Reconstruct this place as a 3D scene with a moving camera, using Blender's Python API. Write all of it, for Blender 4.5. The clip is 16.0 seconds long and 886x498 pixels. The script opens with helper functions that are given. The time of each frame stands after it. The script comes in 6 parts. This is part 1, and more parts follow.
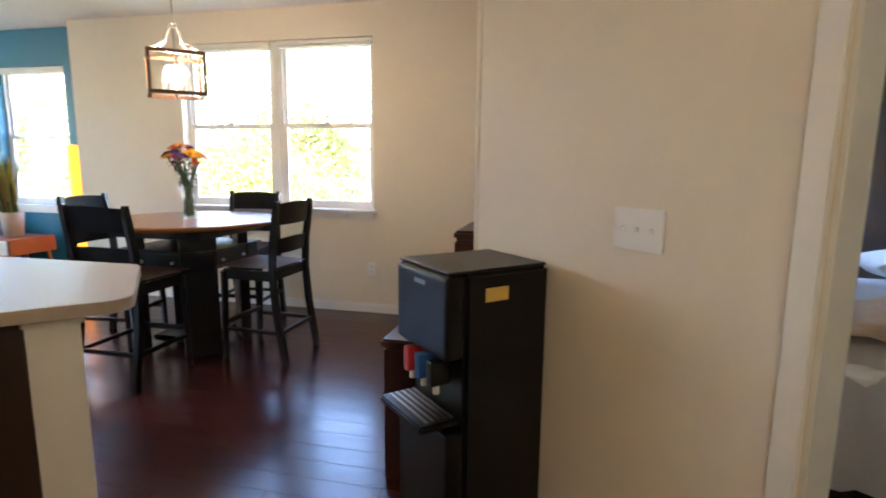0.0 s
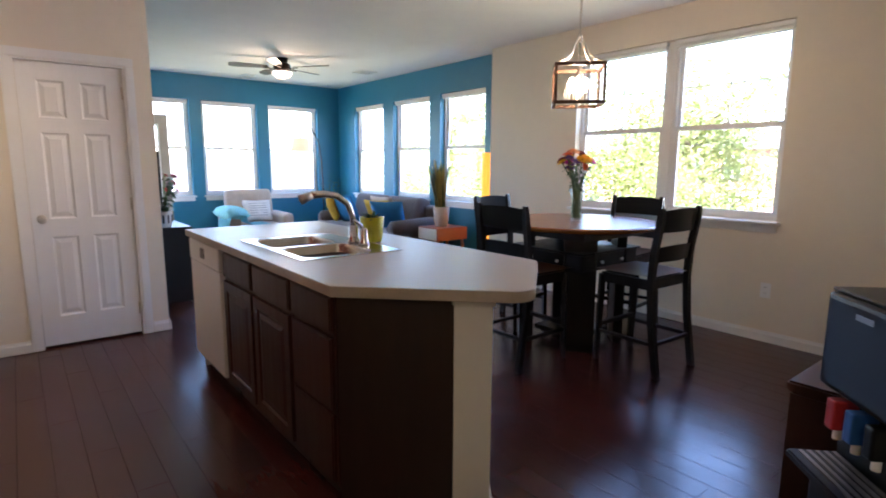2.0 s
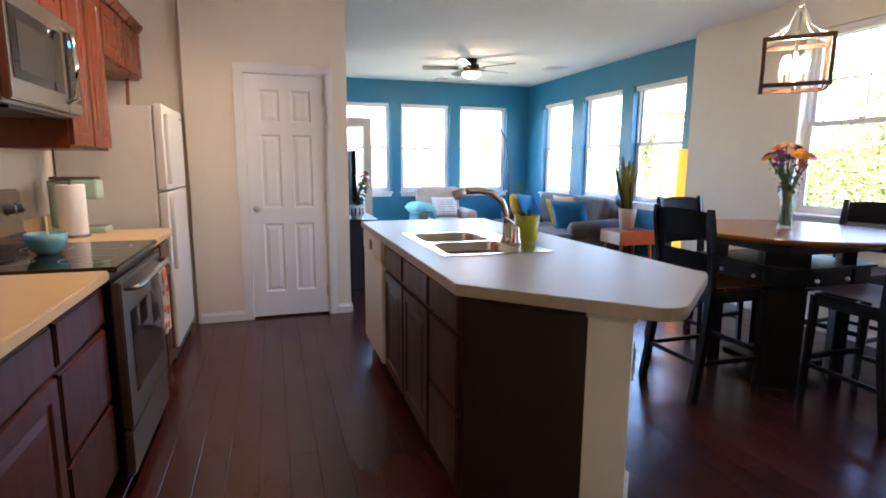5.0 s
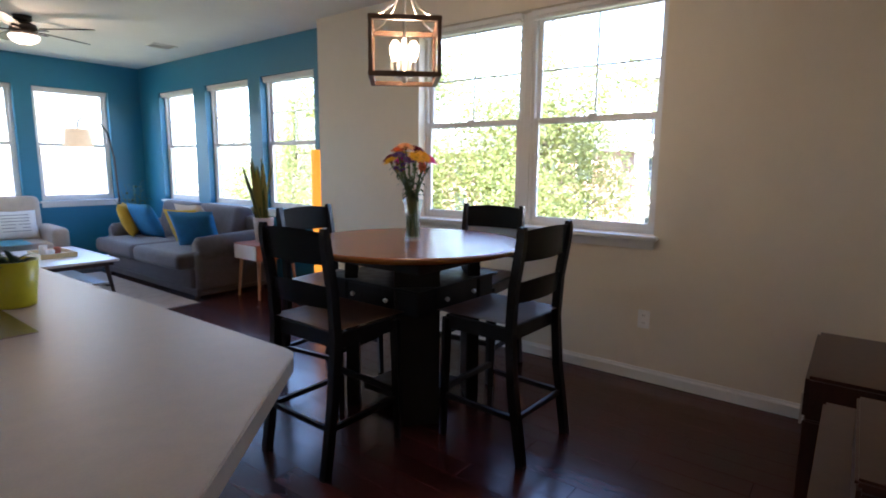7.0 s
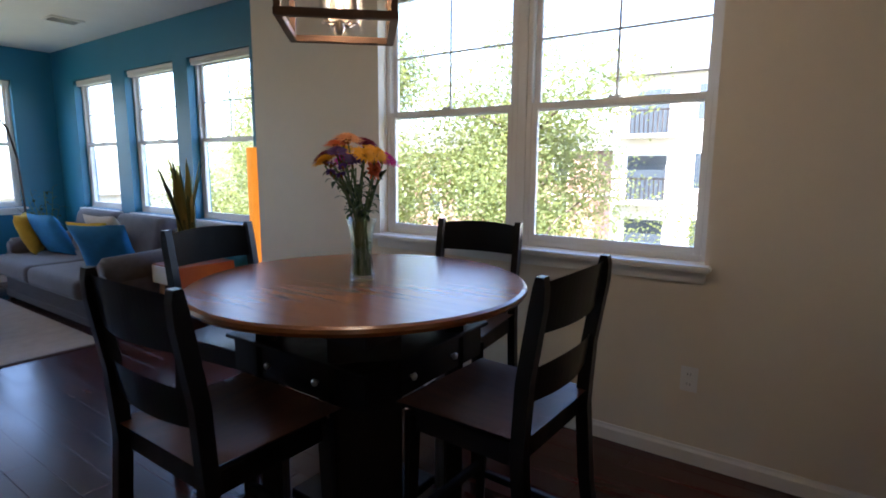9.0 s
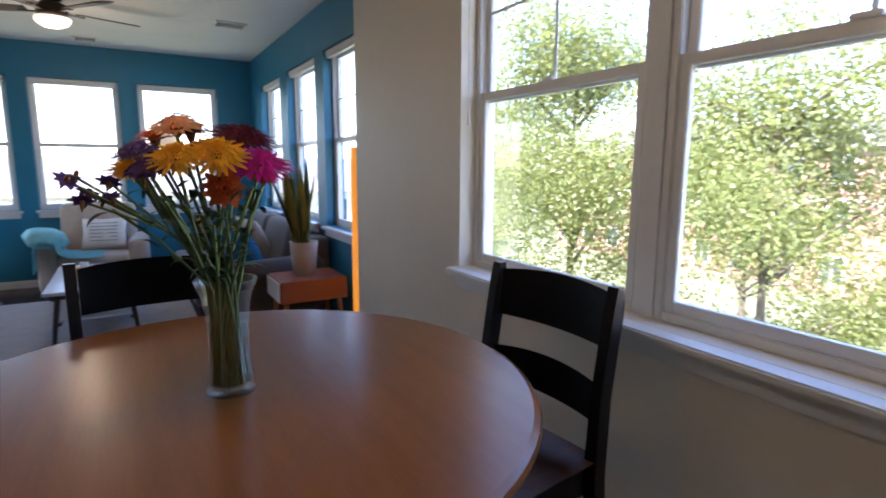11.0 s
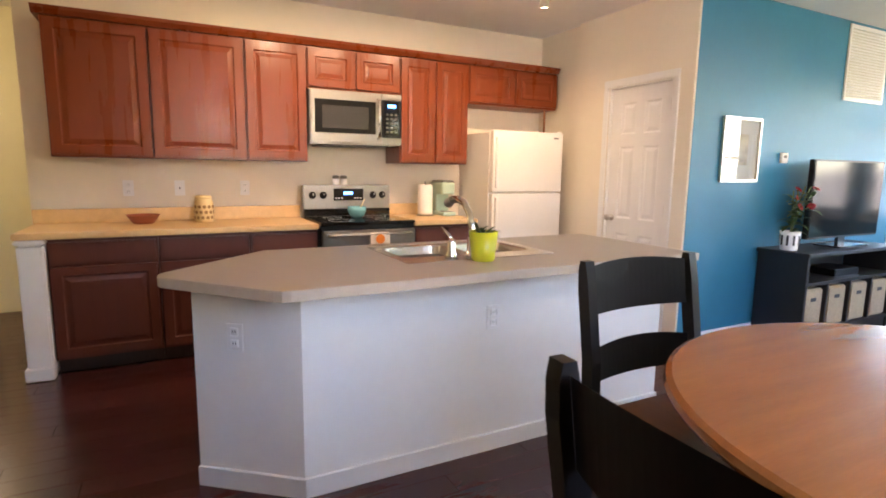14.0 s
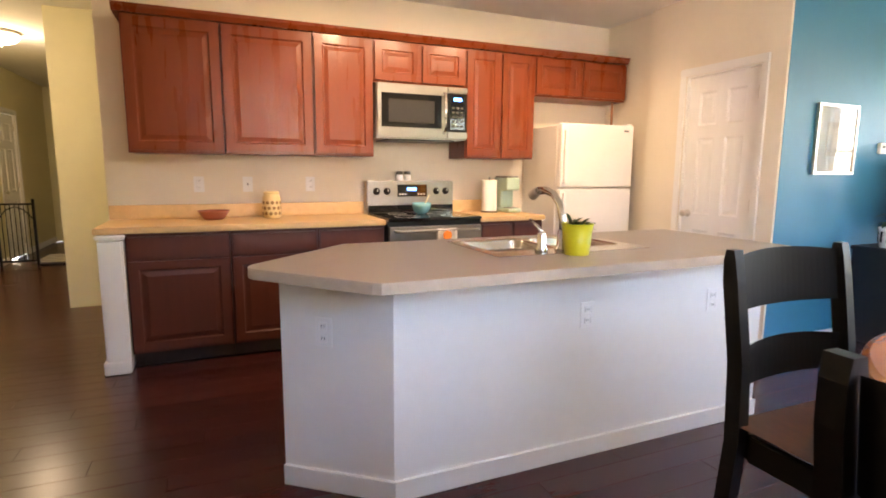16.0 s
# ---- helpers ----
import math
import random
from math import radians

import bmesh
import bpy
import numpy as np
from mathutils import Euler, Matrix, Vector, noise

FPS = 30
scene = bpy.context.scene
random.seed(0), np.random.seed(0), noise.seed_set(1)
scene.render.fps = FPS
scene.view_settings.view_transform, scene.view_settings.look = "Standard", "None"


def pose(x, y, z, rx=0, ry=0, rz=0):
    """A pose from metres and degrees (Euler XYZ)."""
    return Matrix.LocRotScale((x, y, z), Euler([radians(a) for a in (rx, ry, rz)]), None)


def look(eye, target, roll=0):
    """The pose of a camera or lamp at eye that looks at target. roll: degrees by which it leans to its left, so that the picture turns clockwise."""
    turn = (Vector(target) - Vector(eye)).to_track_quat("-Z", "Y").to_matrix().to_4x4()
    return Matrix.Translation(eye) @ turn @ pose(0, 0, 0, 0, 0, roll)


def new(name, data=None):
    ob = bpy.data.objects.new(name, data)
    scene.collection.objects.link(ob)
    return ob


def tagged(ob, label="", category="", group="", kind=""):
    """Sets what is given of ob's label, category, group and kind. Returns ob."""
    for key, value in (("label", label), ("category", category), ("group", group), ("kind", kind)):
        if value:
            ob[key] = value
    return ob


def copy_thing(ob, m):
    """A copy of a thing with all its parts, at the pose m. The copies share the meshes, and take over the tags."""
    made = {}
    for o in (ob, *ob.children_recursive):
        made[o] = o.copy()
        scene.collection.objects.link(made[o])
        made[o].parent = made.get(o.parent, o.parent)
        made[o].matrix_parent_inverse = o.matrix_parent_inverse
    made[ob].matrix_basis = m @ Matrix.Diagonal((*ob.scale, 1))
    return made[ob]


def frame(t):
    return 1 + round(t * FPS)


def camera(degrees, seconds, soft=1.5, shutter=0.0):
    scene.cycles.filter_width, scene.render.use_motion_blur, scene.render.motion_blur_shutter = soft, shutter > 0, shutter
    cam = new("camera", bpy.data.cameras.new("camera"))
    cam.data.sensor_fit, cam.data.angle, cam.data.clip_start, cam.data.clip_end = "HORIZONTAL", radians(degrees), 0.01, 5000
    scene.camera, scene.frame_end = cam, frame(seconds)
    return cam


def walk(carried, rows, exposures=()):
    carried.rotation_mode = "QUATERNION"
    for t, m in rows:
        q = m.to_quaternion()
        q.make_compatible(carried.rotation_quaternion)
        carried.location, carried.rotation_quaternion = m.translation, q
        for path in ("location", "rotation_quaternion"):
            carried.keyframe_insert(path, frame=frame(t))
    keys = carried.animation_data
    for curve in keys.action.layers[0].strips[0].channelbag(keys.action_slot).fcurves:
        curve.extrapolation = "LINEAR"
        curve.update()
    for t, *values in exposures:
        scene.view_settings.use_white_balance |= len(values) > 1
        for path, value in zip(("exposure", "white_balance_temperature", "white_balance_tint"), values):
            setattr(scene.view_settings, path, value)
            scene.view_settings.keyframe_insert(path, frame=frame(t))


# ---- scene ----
cam = camera(79.2, 16.0, soft=1.8, shutter=0.2)
ROWS = [
    (0, pose(-0.285, -0.020, 1.325, 81.00, -0.57, -76.60)),
    (0.5, pose(-0.254, 0.041, 1.327, 80.95, -0.39, -65.15)),
    (1, pose(-0.269, 0.091, 1.328, 81.03, -0.45, -55.50)),
    (1.5, pose(-0.290, 0.104, 1.329, 81.07, -0.44, -47.70)),
    (2, pose(-0.295, 0.083, 1.332, 81.09, -0.31, -38.49)),
    (2.5, pose(-0.333, 0.036, 1.324, 81.18, -0.30, -29.82)),
    (3, pose(-0.409, -0.067, 1.322, 81.30, -0.38, -21.26)),
    (5.5, pose(0.184, 0.217, 1.312, 80.95, -0.33, -17.60)),
    (6, pose(0.445, 0.382, 1.316, 81.16, -0.38, -29.60)),
    (6.5, pose(0.629, 0.533, 1.316, 81.33, -0.52, -42.91)),
    (7, pose(0.780, 0.679, 1.331, 81.26, -0.51, -52.18)),
    (7.5, pose(0.969, 0.779, 1.342, 81.09, -0.25, -54.95)),
    (8, pose(1.109, 0.946, 1.342, 81.13, -0.39, -55.73)),
    (10.5, pose(2.588, 1.509, 1.335, 81.67, -0.51, -42.96)),
    (11, pose(2.881, 1.543, 1.370, 81.08, -0.29, -30.25)),
    (11.5, pose(3.161, 1.617, 1.358, 81.24, -0.19, -11.59)),
    (12, pose(3.339, 1.704, 1.335, 81.34, -0.45, 5.29)),
    (12.5, pose(3.405, 1.759, 1.351, 81.20, -0.55, 24.26)),
    (13, pose(3.428, 1.650, 1.336, 81.52, -0.55, 43.00)),
    (13.5, pose(3.359, 1.508, 1.325, 81.61, -0.75, 57.63)),
    (14, pose(3.300, 1.332, 1.326, 81.58, -0.80, 62.76)),
    (14.5, pose(3.287, 1.226, 1.304, 81.79, -0.57, 62.95)),
    (15, pose(3.277, 1.186, 1.315, 81.39, -0.57, 63.64)),
    (15.5, pose(3.219, 1.162, 1.302, 81.32, -0.45, 64.92)),
    (16, pose(3.101, 1.183, 1.268, 81.73, -0.37, 66.88)),
]
EXPOSURES = [
    (0, 4.85, 6000, 15), (1.5, 4.12, 5650, 20), (3, 4.32, 5650, 20), (5.5, 4.4, 5600, 20), (7, 3.65, 5700, 19), (8, 3.4, 5700, 19), (10.5, 2.9, 5700, 16),
    (11.2, 3.15, 5700, 23), (12.0, 3.6, 5850, 23), (12.5, 4.05, 6150, 23), (13.5, 4.6, 6650, 22), (14.5, 5.02, 6980, 22), (16, 5.05, 7050, 22),
]
walk(cam, ROWS, EXPOSURES)

# ---- world, sun, lamps ----
SUN_EL, SUN_ROT = 46.0, 248.0
world = bpy.data.worlds.new("sky")
scene.world = world
world.use_nodes = True
wn = world.node_tree
sky = wn.nodes.new("ShaderNodeTexSky")
sky.sky_type = "NISHITA"
sky.sun_disc = False
sky.sun_elevation = radians(SUN_EL)
sky.sun_rotation = radians(SUN_ROT)
wn.nodes["Background"].inputs["Strength"].default_value = 0.15
wn.links.new(sky.outputs["Color"], wn.nodes["Background"].inputs["Color"])

sun_data = bpy.data.lights.new("sun", "SUN")
sun_data.energy = 5.0
sun_data.angle = radians(0.5)
sun_data.color = (1.0, 0.93, 0.82)
sun = new("sun", sun_data)
sun.matrix_world = look((60, 0, 60), (60 - math.sin(radians(SUN_ROT)) * math.cos(radians(SUN_EL)), -math.cos(radians(SUN_ROT)) * math.cos(radians(SUN_EL)), 60 - math.sin(radians(SUN_EL))))


def bulb_lamp(name, x, y, z, watts, color, radius=0.04):
    d = bpy.data.lights.new(name, "POINT")
    d.energy, d.color, d.shadow_soft_size = watts, color, radius
    o = new(name, d)
    o.location = (x, y, z)
    return o


def spot_lamp(name, eye, target, watts, color, angle=75, radius=0.03):
    d = bpy.data.lights.new(name, "SPOT")
    d.energy, d.color, d.shadow_soft_size = watts, color, radius
    d.spot_size, d.spot_blend = radians(angle), 1.0
    o = new(name, d)
    o.matrix_world = look(eye, target)
    return o


WARM = (1.0, 0.74, 0.45)
LANTERN = (2.80, 2.49)
FAN = (2.47, 6.82)
TRACK = (0.05, 3.0)
# heads of the kitchen track: offset along the bar, and where each one points
HEADS = [(-0.75, (-1.27, 1.5, 1.0)), (-0.25, (-1.27, 2.5, 1.0)), (0.35, (-1.27, 3.3, 1.0)), (0.8, (-0.7, 4.2, 0.9))]

# ---- materials ----


def pm(name, col, rough=0.6, var=0.12, scale=6.0, bump=0.0, bscale=120.0, metal=0.0, stretch=(1, 1, 1), spec=0.5, coat=0.0, rand=0.0, emit=0.0, sheen=0.0, rvar=0.0):
    """A surface with colour drift at two scales, fine relief and a little change of gloss."""
    m = bpy.data.materials.new(name)
    m.use_nodes = True
    nt = m.node_tree
    n, l = nt.nodes, nt.links
    b = n["Principled BSDF"]
    b.inputs["Metallic"].default_value = metal
    b.inputs["Specular IOR Level"].default_value = spec
    b.inputs["Coat Weight"].default_value = coat
    b.inputs["Coat Roughness"].default_value = 0.15
    b.inputs["Sheen Weight"].default_value = sheen
    b.inputs["Roughness"].default_value = rough
    tc = n.new("ShaderNodeTexCoord")
    mp = n.new("ShaderNodeMapping")
    mp.inputs["Scale"].default_value = stretch
    l.new(tc.outputs["Object"], mp.inputs["Vector"])
    big, small = n.new("ShaderNodeTexNoise"), n.new("ShaderNodeTexNoise")
    big.inputs["Scale"].default_value, big.inputs["Detail"].default_value = scale, 4.0
    small.inputs["Scale"].default_value, small.inputs["Detail"].default_value = scale * 9, 3.0
    for t in (big, small):
        l.new(mp.outputs["Vector"], t.inputs["Vector"])
    mix = n.new("ShaderNodeMix")
    mix.inputs["Factor"].default_value = 0.35
    l.new(big.outputs["Fac"], mix.inputs["A"])
    l.new(small.outputs["Fac"], mix.inputs["B"])
    ramp = n.new("ShaderNodeMapRange")
    ramp.inputs["From Min"].default_value, ramp.inputs["From Max"].default_value = 0.3, 0.7
    ramp.inputs["To Min"].default_value, ramp.inputs["To Max"].default_value = 1 - var, 1 + var
    l.new(mix.outputs["Result"], ramp.inputs["Value"])
    src = ramp.outputs["Result"]
    if rand:
        oi = n.new("ShaderNodeObjectInfo")
        rr = n.new("ShaderNodeMapRange")
        rr.inputs["To Min"].default_value, rr.inputs["To Max"].default_value = 1 - rand, 1 + rand
        l.new(oi.outputs["Random"], rr.inputs["Value"])
        mu = n.new("ShaderNodeMath")
        mu.operation = "MULTIPLY"
        l.new(src, mu.inputs[0])
        l.new(rr.outputs["Result"], mu.inputs[1])
        src = mu.outputs[0]
    vm = n.new("ShaderNodeVectorMath")
    vm.operation = "SCALE"
    vm.inputs[0].default_value = col
    l.new(src, vm.inputs["Scale"])
    l.new(vm.outputs["Vector"], b.inputs["Base Color"])
    if rvar:
        r2 = n.new("ShaderNodeMapRange")
        r2.inputs["From Min"].default_value, r2.inputs["From Max"].default_value = 0.3, 0.7
        r2.inputs["To Min"].default_value, r2.inputs["To Max"].default_value = max(0.02, rough - rvar), rough + rvar
        l.new(big.outputs["Fac"], r2.inputs["Value"])
        l.new(r2.outputs["Result"], b.inputs["Roughness"])
    if bump:
        bt = n.new("ShaderNodeTexNoise")
        bt.inputs["Scale"].default_value, bt.inputs["Detail"].default_value = bscale, 3.0
        l.new(mp.outputs["Vector"], bt.inputs["Vector"])
        bp = n.new("ShaderNodeBump")
        bp.inputs["Strength"].default_value, bp.inputs["Distance"].default_value = bump, 0.003
        l.new(bt.outputs["Fac"], bp.inputs["Height"])
        l.new(bp.outputs["Normal"], b.inputs["Normal"])
    if emit:
        l.new(vm.outputs["Vector"], b.inputs["Emission Color"])
        b.inputs["Emission Strength"].default_value = emit
    return m


def pane_glass(name, tint=(1, 1, 1), floor=0.04):
    """Clear glass: passes light straight through, mirrors by Fresnel."""
    m = bpy.data.materials.new(name)
    m.use_nodes = True
    nt = m.node_tree
    n, l = nt.nodes, nt.links
    n.remove(n["Principled BSDF"])
    tr, gl, mx, fr = n.new("ShaderNodeBsdfTransparent"), n.new("ShaderNodeBsdfGlossy"), n.new("ShaderNodeMixShader"), n.new("ShaderNodeLayerWeight")
    cu = n.new("ShaderNodeMath")
    cu.operation = "POWER"
    cu.inputs[1].default_value = 4.0
    sc = n.new("ShaderNodeMath")
    sc.operation = "MULTIPLY_ADD"
    sc.inputs[1].default_value, sc.inputs[2].default_value = 0.6, floor
    tr.inputs["Color"].default_value = (*tint, 1)
    gl.inputs["Roughness"].default_value = 0.02
    fr.inputs["Blend"].default_value = 0.5
    l.new(fr.outputs["Facing"], cu.inputs[0])
    l.new(cu.outputs[0], sc.inputs[0])
    l.new(sc.outputs[0], mx.inputs["Fac"])
    l.new(tr.outputs["BSDF"], mx.inputs[1])
    l.new(gl.outputs["BSDF"], mx.inputs[2])
    l.new(mx.outputs["Shader"], n["Material Output"].inputs["Surface"])
    return m


CREAM = pm("cream_wall_paint", (0.77, 0.69, 0.57), 0.55, 0.03, 1.5, 0.25, 160)
HALLPAINT = pm("yellow_cream_paint", (0.72, 0.66, 0.42), 0.55, 0.03, 1.5, 0.25, 160)
TEAL = pm("teal_wall_paint", (0.02, 0.18, 0.31), 0.42, 0.06, 1.5, 0.3, 160)
MAUVE = pm("mauve_wall_paint", (0.3, 0.24, 0.22), 0.6, 0.04, 1.5, 0.2, 160)
CEIL = pm("ceiling_paint", (0.84, 0.82, 0.79), 0.8, 0.03, 3, 0.5, 90)
ISLE = pm("white_drywall_paint", (0.8, 0.79, 0.77), 0.5, 0.03, 2, 0.25, 160)
TRIM = pm("white_trim_paint", (0.8, 0.79, 0.77), 0.35, 0.03, 4)
VINYL = pm("white_vinyl_frame", (0.78, 0.77, 0.75), 0.35, 0.03, 5)
DOORW = pm("white_door_paint", (0.8, 0.79, 0.78), 0.38, 0.03, 4, 0.12, 60, stretch=(4, 4, 0.4))
PLANK = pm("dark_laminate_plank", (0.056, 0.0138, 0.0128), 0.24, 0.12, 3, 0.02, 40, stretch=(4, 0.6, 1), rand=0.2, rvar=0.04)
SUBFLOOR = pm("plank_joint", (0.02, 0.008, 0.007), 0.6, 0.2)
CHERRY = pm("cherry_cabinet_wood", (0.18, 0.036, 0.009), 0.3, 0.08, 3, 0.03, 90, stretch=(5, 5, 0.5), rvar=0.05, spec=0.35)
# base cabinet cherry, its colour darkened for the weaker lamplight below the worktop
BASEWOOD_SHADED = pm("shaded_cherry_base_wood", (0.09, 0.021, 0.011), 0.36, 0.14, 5, 0.06, 90, stretch=(5, 5, 0.5), rvar=0.06)
# island cabinet wood, darkened further: the shade there is in the colour
ISLEWOOD_SHADED = pm("shaded_island_wood", (0.05, 0.015, 0.01), 0.38, 0.14, 5, 0.06, 90, stretch=(5, 5, 0.5), rvar=0.06)
ESPRESSO = pm("espresso_panel", (0.03, 0.016, 0.012), 0.4, 0.2, 5, 0.05, 90, stretch=(5, 5, 0.5))
LAMINATE = pm("beige_laminate_top", (0.6, 0.4, 0.2), 0.42, 0.1, 22, 0.05, 300, rvar=0.05)
ISLETOP = pm("taupe_laminate_top", (0.47, 0.40, 0.33), 0.4, 0.09, 22, 0.05, 300, rvar=0.06)
STEEL = pm("brushed_steel", (0.33, 0.30, 0.265), 0.3, 0.08, 8, 0.08, 60, metal=1, stretch=(1, 40, 1))
SINKSTEEL = pm("sink_steel", (0.62, 0.59, 0.55), 0.26, 0.06, 8, 0.05, 60, metal=1, stretch=(1, 40, 1))
CHROME = pm("chrome", (0.75, 0.74, 0.72), 0.12, 0.03, 8, metal=1)
NICKEL = pm("brushed_nickel", (0.6, 0.56, 0.5), 0.3, 0.05, 8, metal=1)
KEYGREY = pm("dark_key_print", (0.07, 0.075, 0.07), 0.5, 0.1)
BLACKGLASS = pm("black_glass", (0.01, 0.01, 0.011), 0.06, 0.1, 4)
BLACKPL = pm("black_plastic", (0.005, 0.005, 0.0055), 0.32, 0.2, 8, 0.1, 200, spec=0.3)
FRIDGE = pm("white_enamel", (0.8, 0.77, 0.73), 0.35, 0.03, 4, 0.25, 250)
CHAIRBLACK = pm("black_painted_wood", (0.006, 0.005, 0.005), 0.36, 0.3, 6, 0.06, 60, stretch=(3, 3, 0.6), rvar=0.06, spec=0.32)
SEATWOOD = pm("brown_seat_wood", (0.14, 0.055, 0.025), 0.3, 0.25, 6, 0.06, 60, stretch=(5, 0.6, 1))
TABLETOP = pm("honey_table_wood", (0.23, 0.078, 0.019), 0.27, 0.12, 3.0, 0.02, 60, stretch=(9, 0.8, 1))
SOFA = pm("grey_brown_upholstery", (0.085, 0.072, 0.072), 0.9, 0.2, 14, 0.5, 350, sheen=0.3)
ARMFAB = pm("beige_upholstery", (0.46, 0.38, 0.31), 0.9, 0.1, 14, 0.5, 350, sheen=0.2)
BLUEFAB = pm("blue_cushion_cloth", (0.02, 0.17, 0.36), 0.8, 0.15, 14, 0.4, 350)
YELFAB = pm("mustard_cushion_cloth", (0.55, 0.34, 0.03), 0.85, 0.15, 14, 0.4, 350)
WHITEFAB = pm("white_cushion_cloth", (0.72, 0.69, 0.65), 0.85, 0.08, 14, 0.4, 350)
GREYBAR = pm("grey_print", (0.2, 0.19, 0.19), 0.85, 0.1, 14)
AQUA = pm("aqua_knit_throw", (0.25, 0.56, 0.6), 0.95, 0.14, 20, 0.8, 220)
RUG = pm("pale_grey_rug", (0.46, 0.43, 0.42), 0.95, 0.12, 10, 0.8, 300)
COFFEETOP = pm("white_coffee_top", (0.75, 0.71, 0.65), 0.25, 0.05, 6)
DARKLEG = pm("dark_walnut", (0.03, 0.016, 0.011), 0.4, 0.25, 6, stretch=(4, 4, 0.5))
CORAL = pm("coral_wood", (0.38, 0.13, 0.08), 0.35, 0.12, 5, stretch=(1, 5, 1))
PALELEG = pm("pale_wood_leg", (0.4, 0.22, 0.12), 0.4, 0.15, 6, stretch=(4, 4, 0.5))
WHITEPAINT = pm("white_paint", (0.78, 0.76, 0.74), 0.4, 0.03, 6)
CONSOLE = pm("black_console", (0.013, 0.012, 0.012), 0.4, 0.25, 6)
BASKET = pm("woven_basket", (0.4, 0.3, 0.19), 0.9, 0.25, 40, 0.9, 160, stretch=(1, 1, 4))
SCREEN = pm("dark_screen", (0.01, 0.011, 0.013), 0.1, 0.05, 4, spec=0.2)
DOORTAN = pm("taupe_door_paint", (0.33, 0.29, 0.24), 0.45, 0.06, 6)
POTGREY = pm("grey_stone_pot", (0.42, 0.36, 0.32), 0.7, 0.1, 12, 0.2, 120)
SNAKE = pm("snake_plant_leaf", (0.12, 0.17, 0.065), 0.4, 0.45, 14, stretch=(0.5, 0.5, 5))
SNAKEY = pm("yellow_leaf_edge", (0.42, 0.38, 0.12), 0.4, 0.15, 14)
LEAF = pm("green_leaf", (0.05, 0.11, 0.035), 0.5, 0.3, 20)
STEM = pm("green_stem", (0.12, 0.19, 0.06), 0.5, 0.25, 20)
LIME = pm("lime_pot_glaze", (0.47, 0.47, 0.02), 0.3, 0.06, 8)
SOIL = pm("soil", (0.03, 0.02, 0.014), 0.95, 0.4, 60, 0.9, 200)
YELLOWP = pm("yellow_petal", (0.85, 0.5, 0.008), 0.6, 0.15, 30)
MAGENTA = pm("magenta_petal", (0.66, 0.02, 0.34), 0.6, 0.15, 30)
DRED = pm("dark_red_petal", (0.14, 0.004, 0.02), 0.6, 0.25, 30)
ORANGE = pm("orange_petal", (0.7, 0.17, 0.05), 0.6, 0.15, 30)
PEACH = pm("peach_petal", (0.75, 0.42, 0.2), 0.6, 0.15, 30)
PURPLE = pm("purple_petal", (0.12, 0.05, 0.22), 0.6, 0.25, 30)
REDFLOWER = pm("red_petal", (0.55, 0.02, 0.03), 0.6, 0.2, 30)
FLOWEYE = pm("flower_eye", (0.22, 0.09, 0.012), 0.8, 0.3, 60)
BRONZE = pm("oiled_bronze", (0.03, 0.021, 0.017), 0.35, 0.2, 8, metal=0.6)
LANTWOOD = pm("lantern_wood_brown", (0.11, 0.055, 0.03), 0.5, 0.25, 9, stretch=(1, 1, 5))
FROST = pm("lit_frosted_glass", (1.0, 0.8, 0.55), 0.4, 0.03, 4, emit=0.3)
BULB = pm("lit_bulb", (1.0, 0.72, 0.4), 0.3, 0.02, 4, emit=2.0)
SPOTFACE = pm("lit_spot", (1.0, 0.85, 0.62), 0.3, 0.02, 4, emit=2.5)
AMBER = pm("glowing_amber_shade", (1.0, 0.36, 0.03), 0.6, 0.1, 9, emit=0.09)
LINEN = pm("linen_shade", (0.75, 0.58, 0.38), 0.8, 0.06, 14, 0.3, 250, emit=0.05)
TERRA = pm("terracotta", (0.34, 0.1, 0.055), 0.5, 0.15, 14)
CERAM = pm("cream_ceramic", (0.68, 0.52, 0.27), 0.35, 0.1, 14)
CERAMBR = pm("brown_ceramic_print", (0.24, 0.13, 0.04), 0.4, 0.15, 14)
MINT = pm("mint_plastic", (0.42, 0.56, 0.46), 0.35, 0.04, 8)
AQUABOWL = pm("aqua_glaze", (0.16, 0.4, 0.45), 0.2, 0.1, 12)
PAPER = pm("paper_towel", (0.82, 0.8, 0.76), 0.9, 0.04, 30, 0.5, 200)
PLATE = pm("white_plate_plastic", (0.82, 0.81, 0.8), 0.4, 0.02, 6)
DARKSLOT = pm("dark_slot", (0.03, 0.03, 0.03), 0.6, 0.1)
ORANGEPR = pm("orange_print", (0.75, 0.2, 0.02), 0.8, 0.1, 20)
PINKPR = pm("pink_print", (0.6, 0.08, 0.1), 0.8, 0.1, 20)
CLOTH = pm("white_towel_cloth", (0.75, 0.68, 0.6), 0.9, 0.06, 20, 0.5, 300)
BLUELED = pm("blue_display", (0.05, 0.25, 1.0), 0.4, 0.02, emit=0.5)
STICKER = pm("yellow_sticker", (0.75, 0.5, 0.1), 0.5, 0.05, 20)
TRUNKWOOD = pm("dark_brown_chest_wood", (0.055, 0.024, 0.017), 0.3, 0.25, 6, stretch=(5, 5, 0.6))
REDPL = pm("red_lever", (0.5, 0.03, 0.03), 0.4, 0.05)
BLUEPL = pm("blue_lever", (0.03, 0.12, 0.4), 0.4, 0.05)
BEDCLOTH = pm("white_bedding", (0.75, 0.72, 0.7), 0.9, 0.05, 6, 0.4, 40)
BEDORANGE = pm("pale_orange_blanket", (0.72, 0.5, 0.3), 0.9, 0.1, 9, 0.4, 60)
GLASS = pane_glass("window_glass")
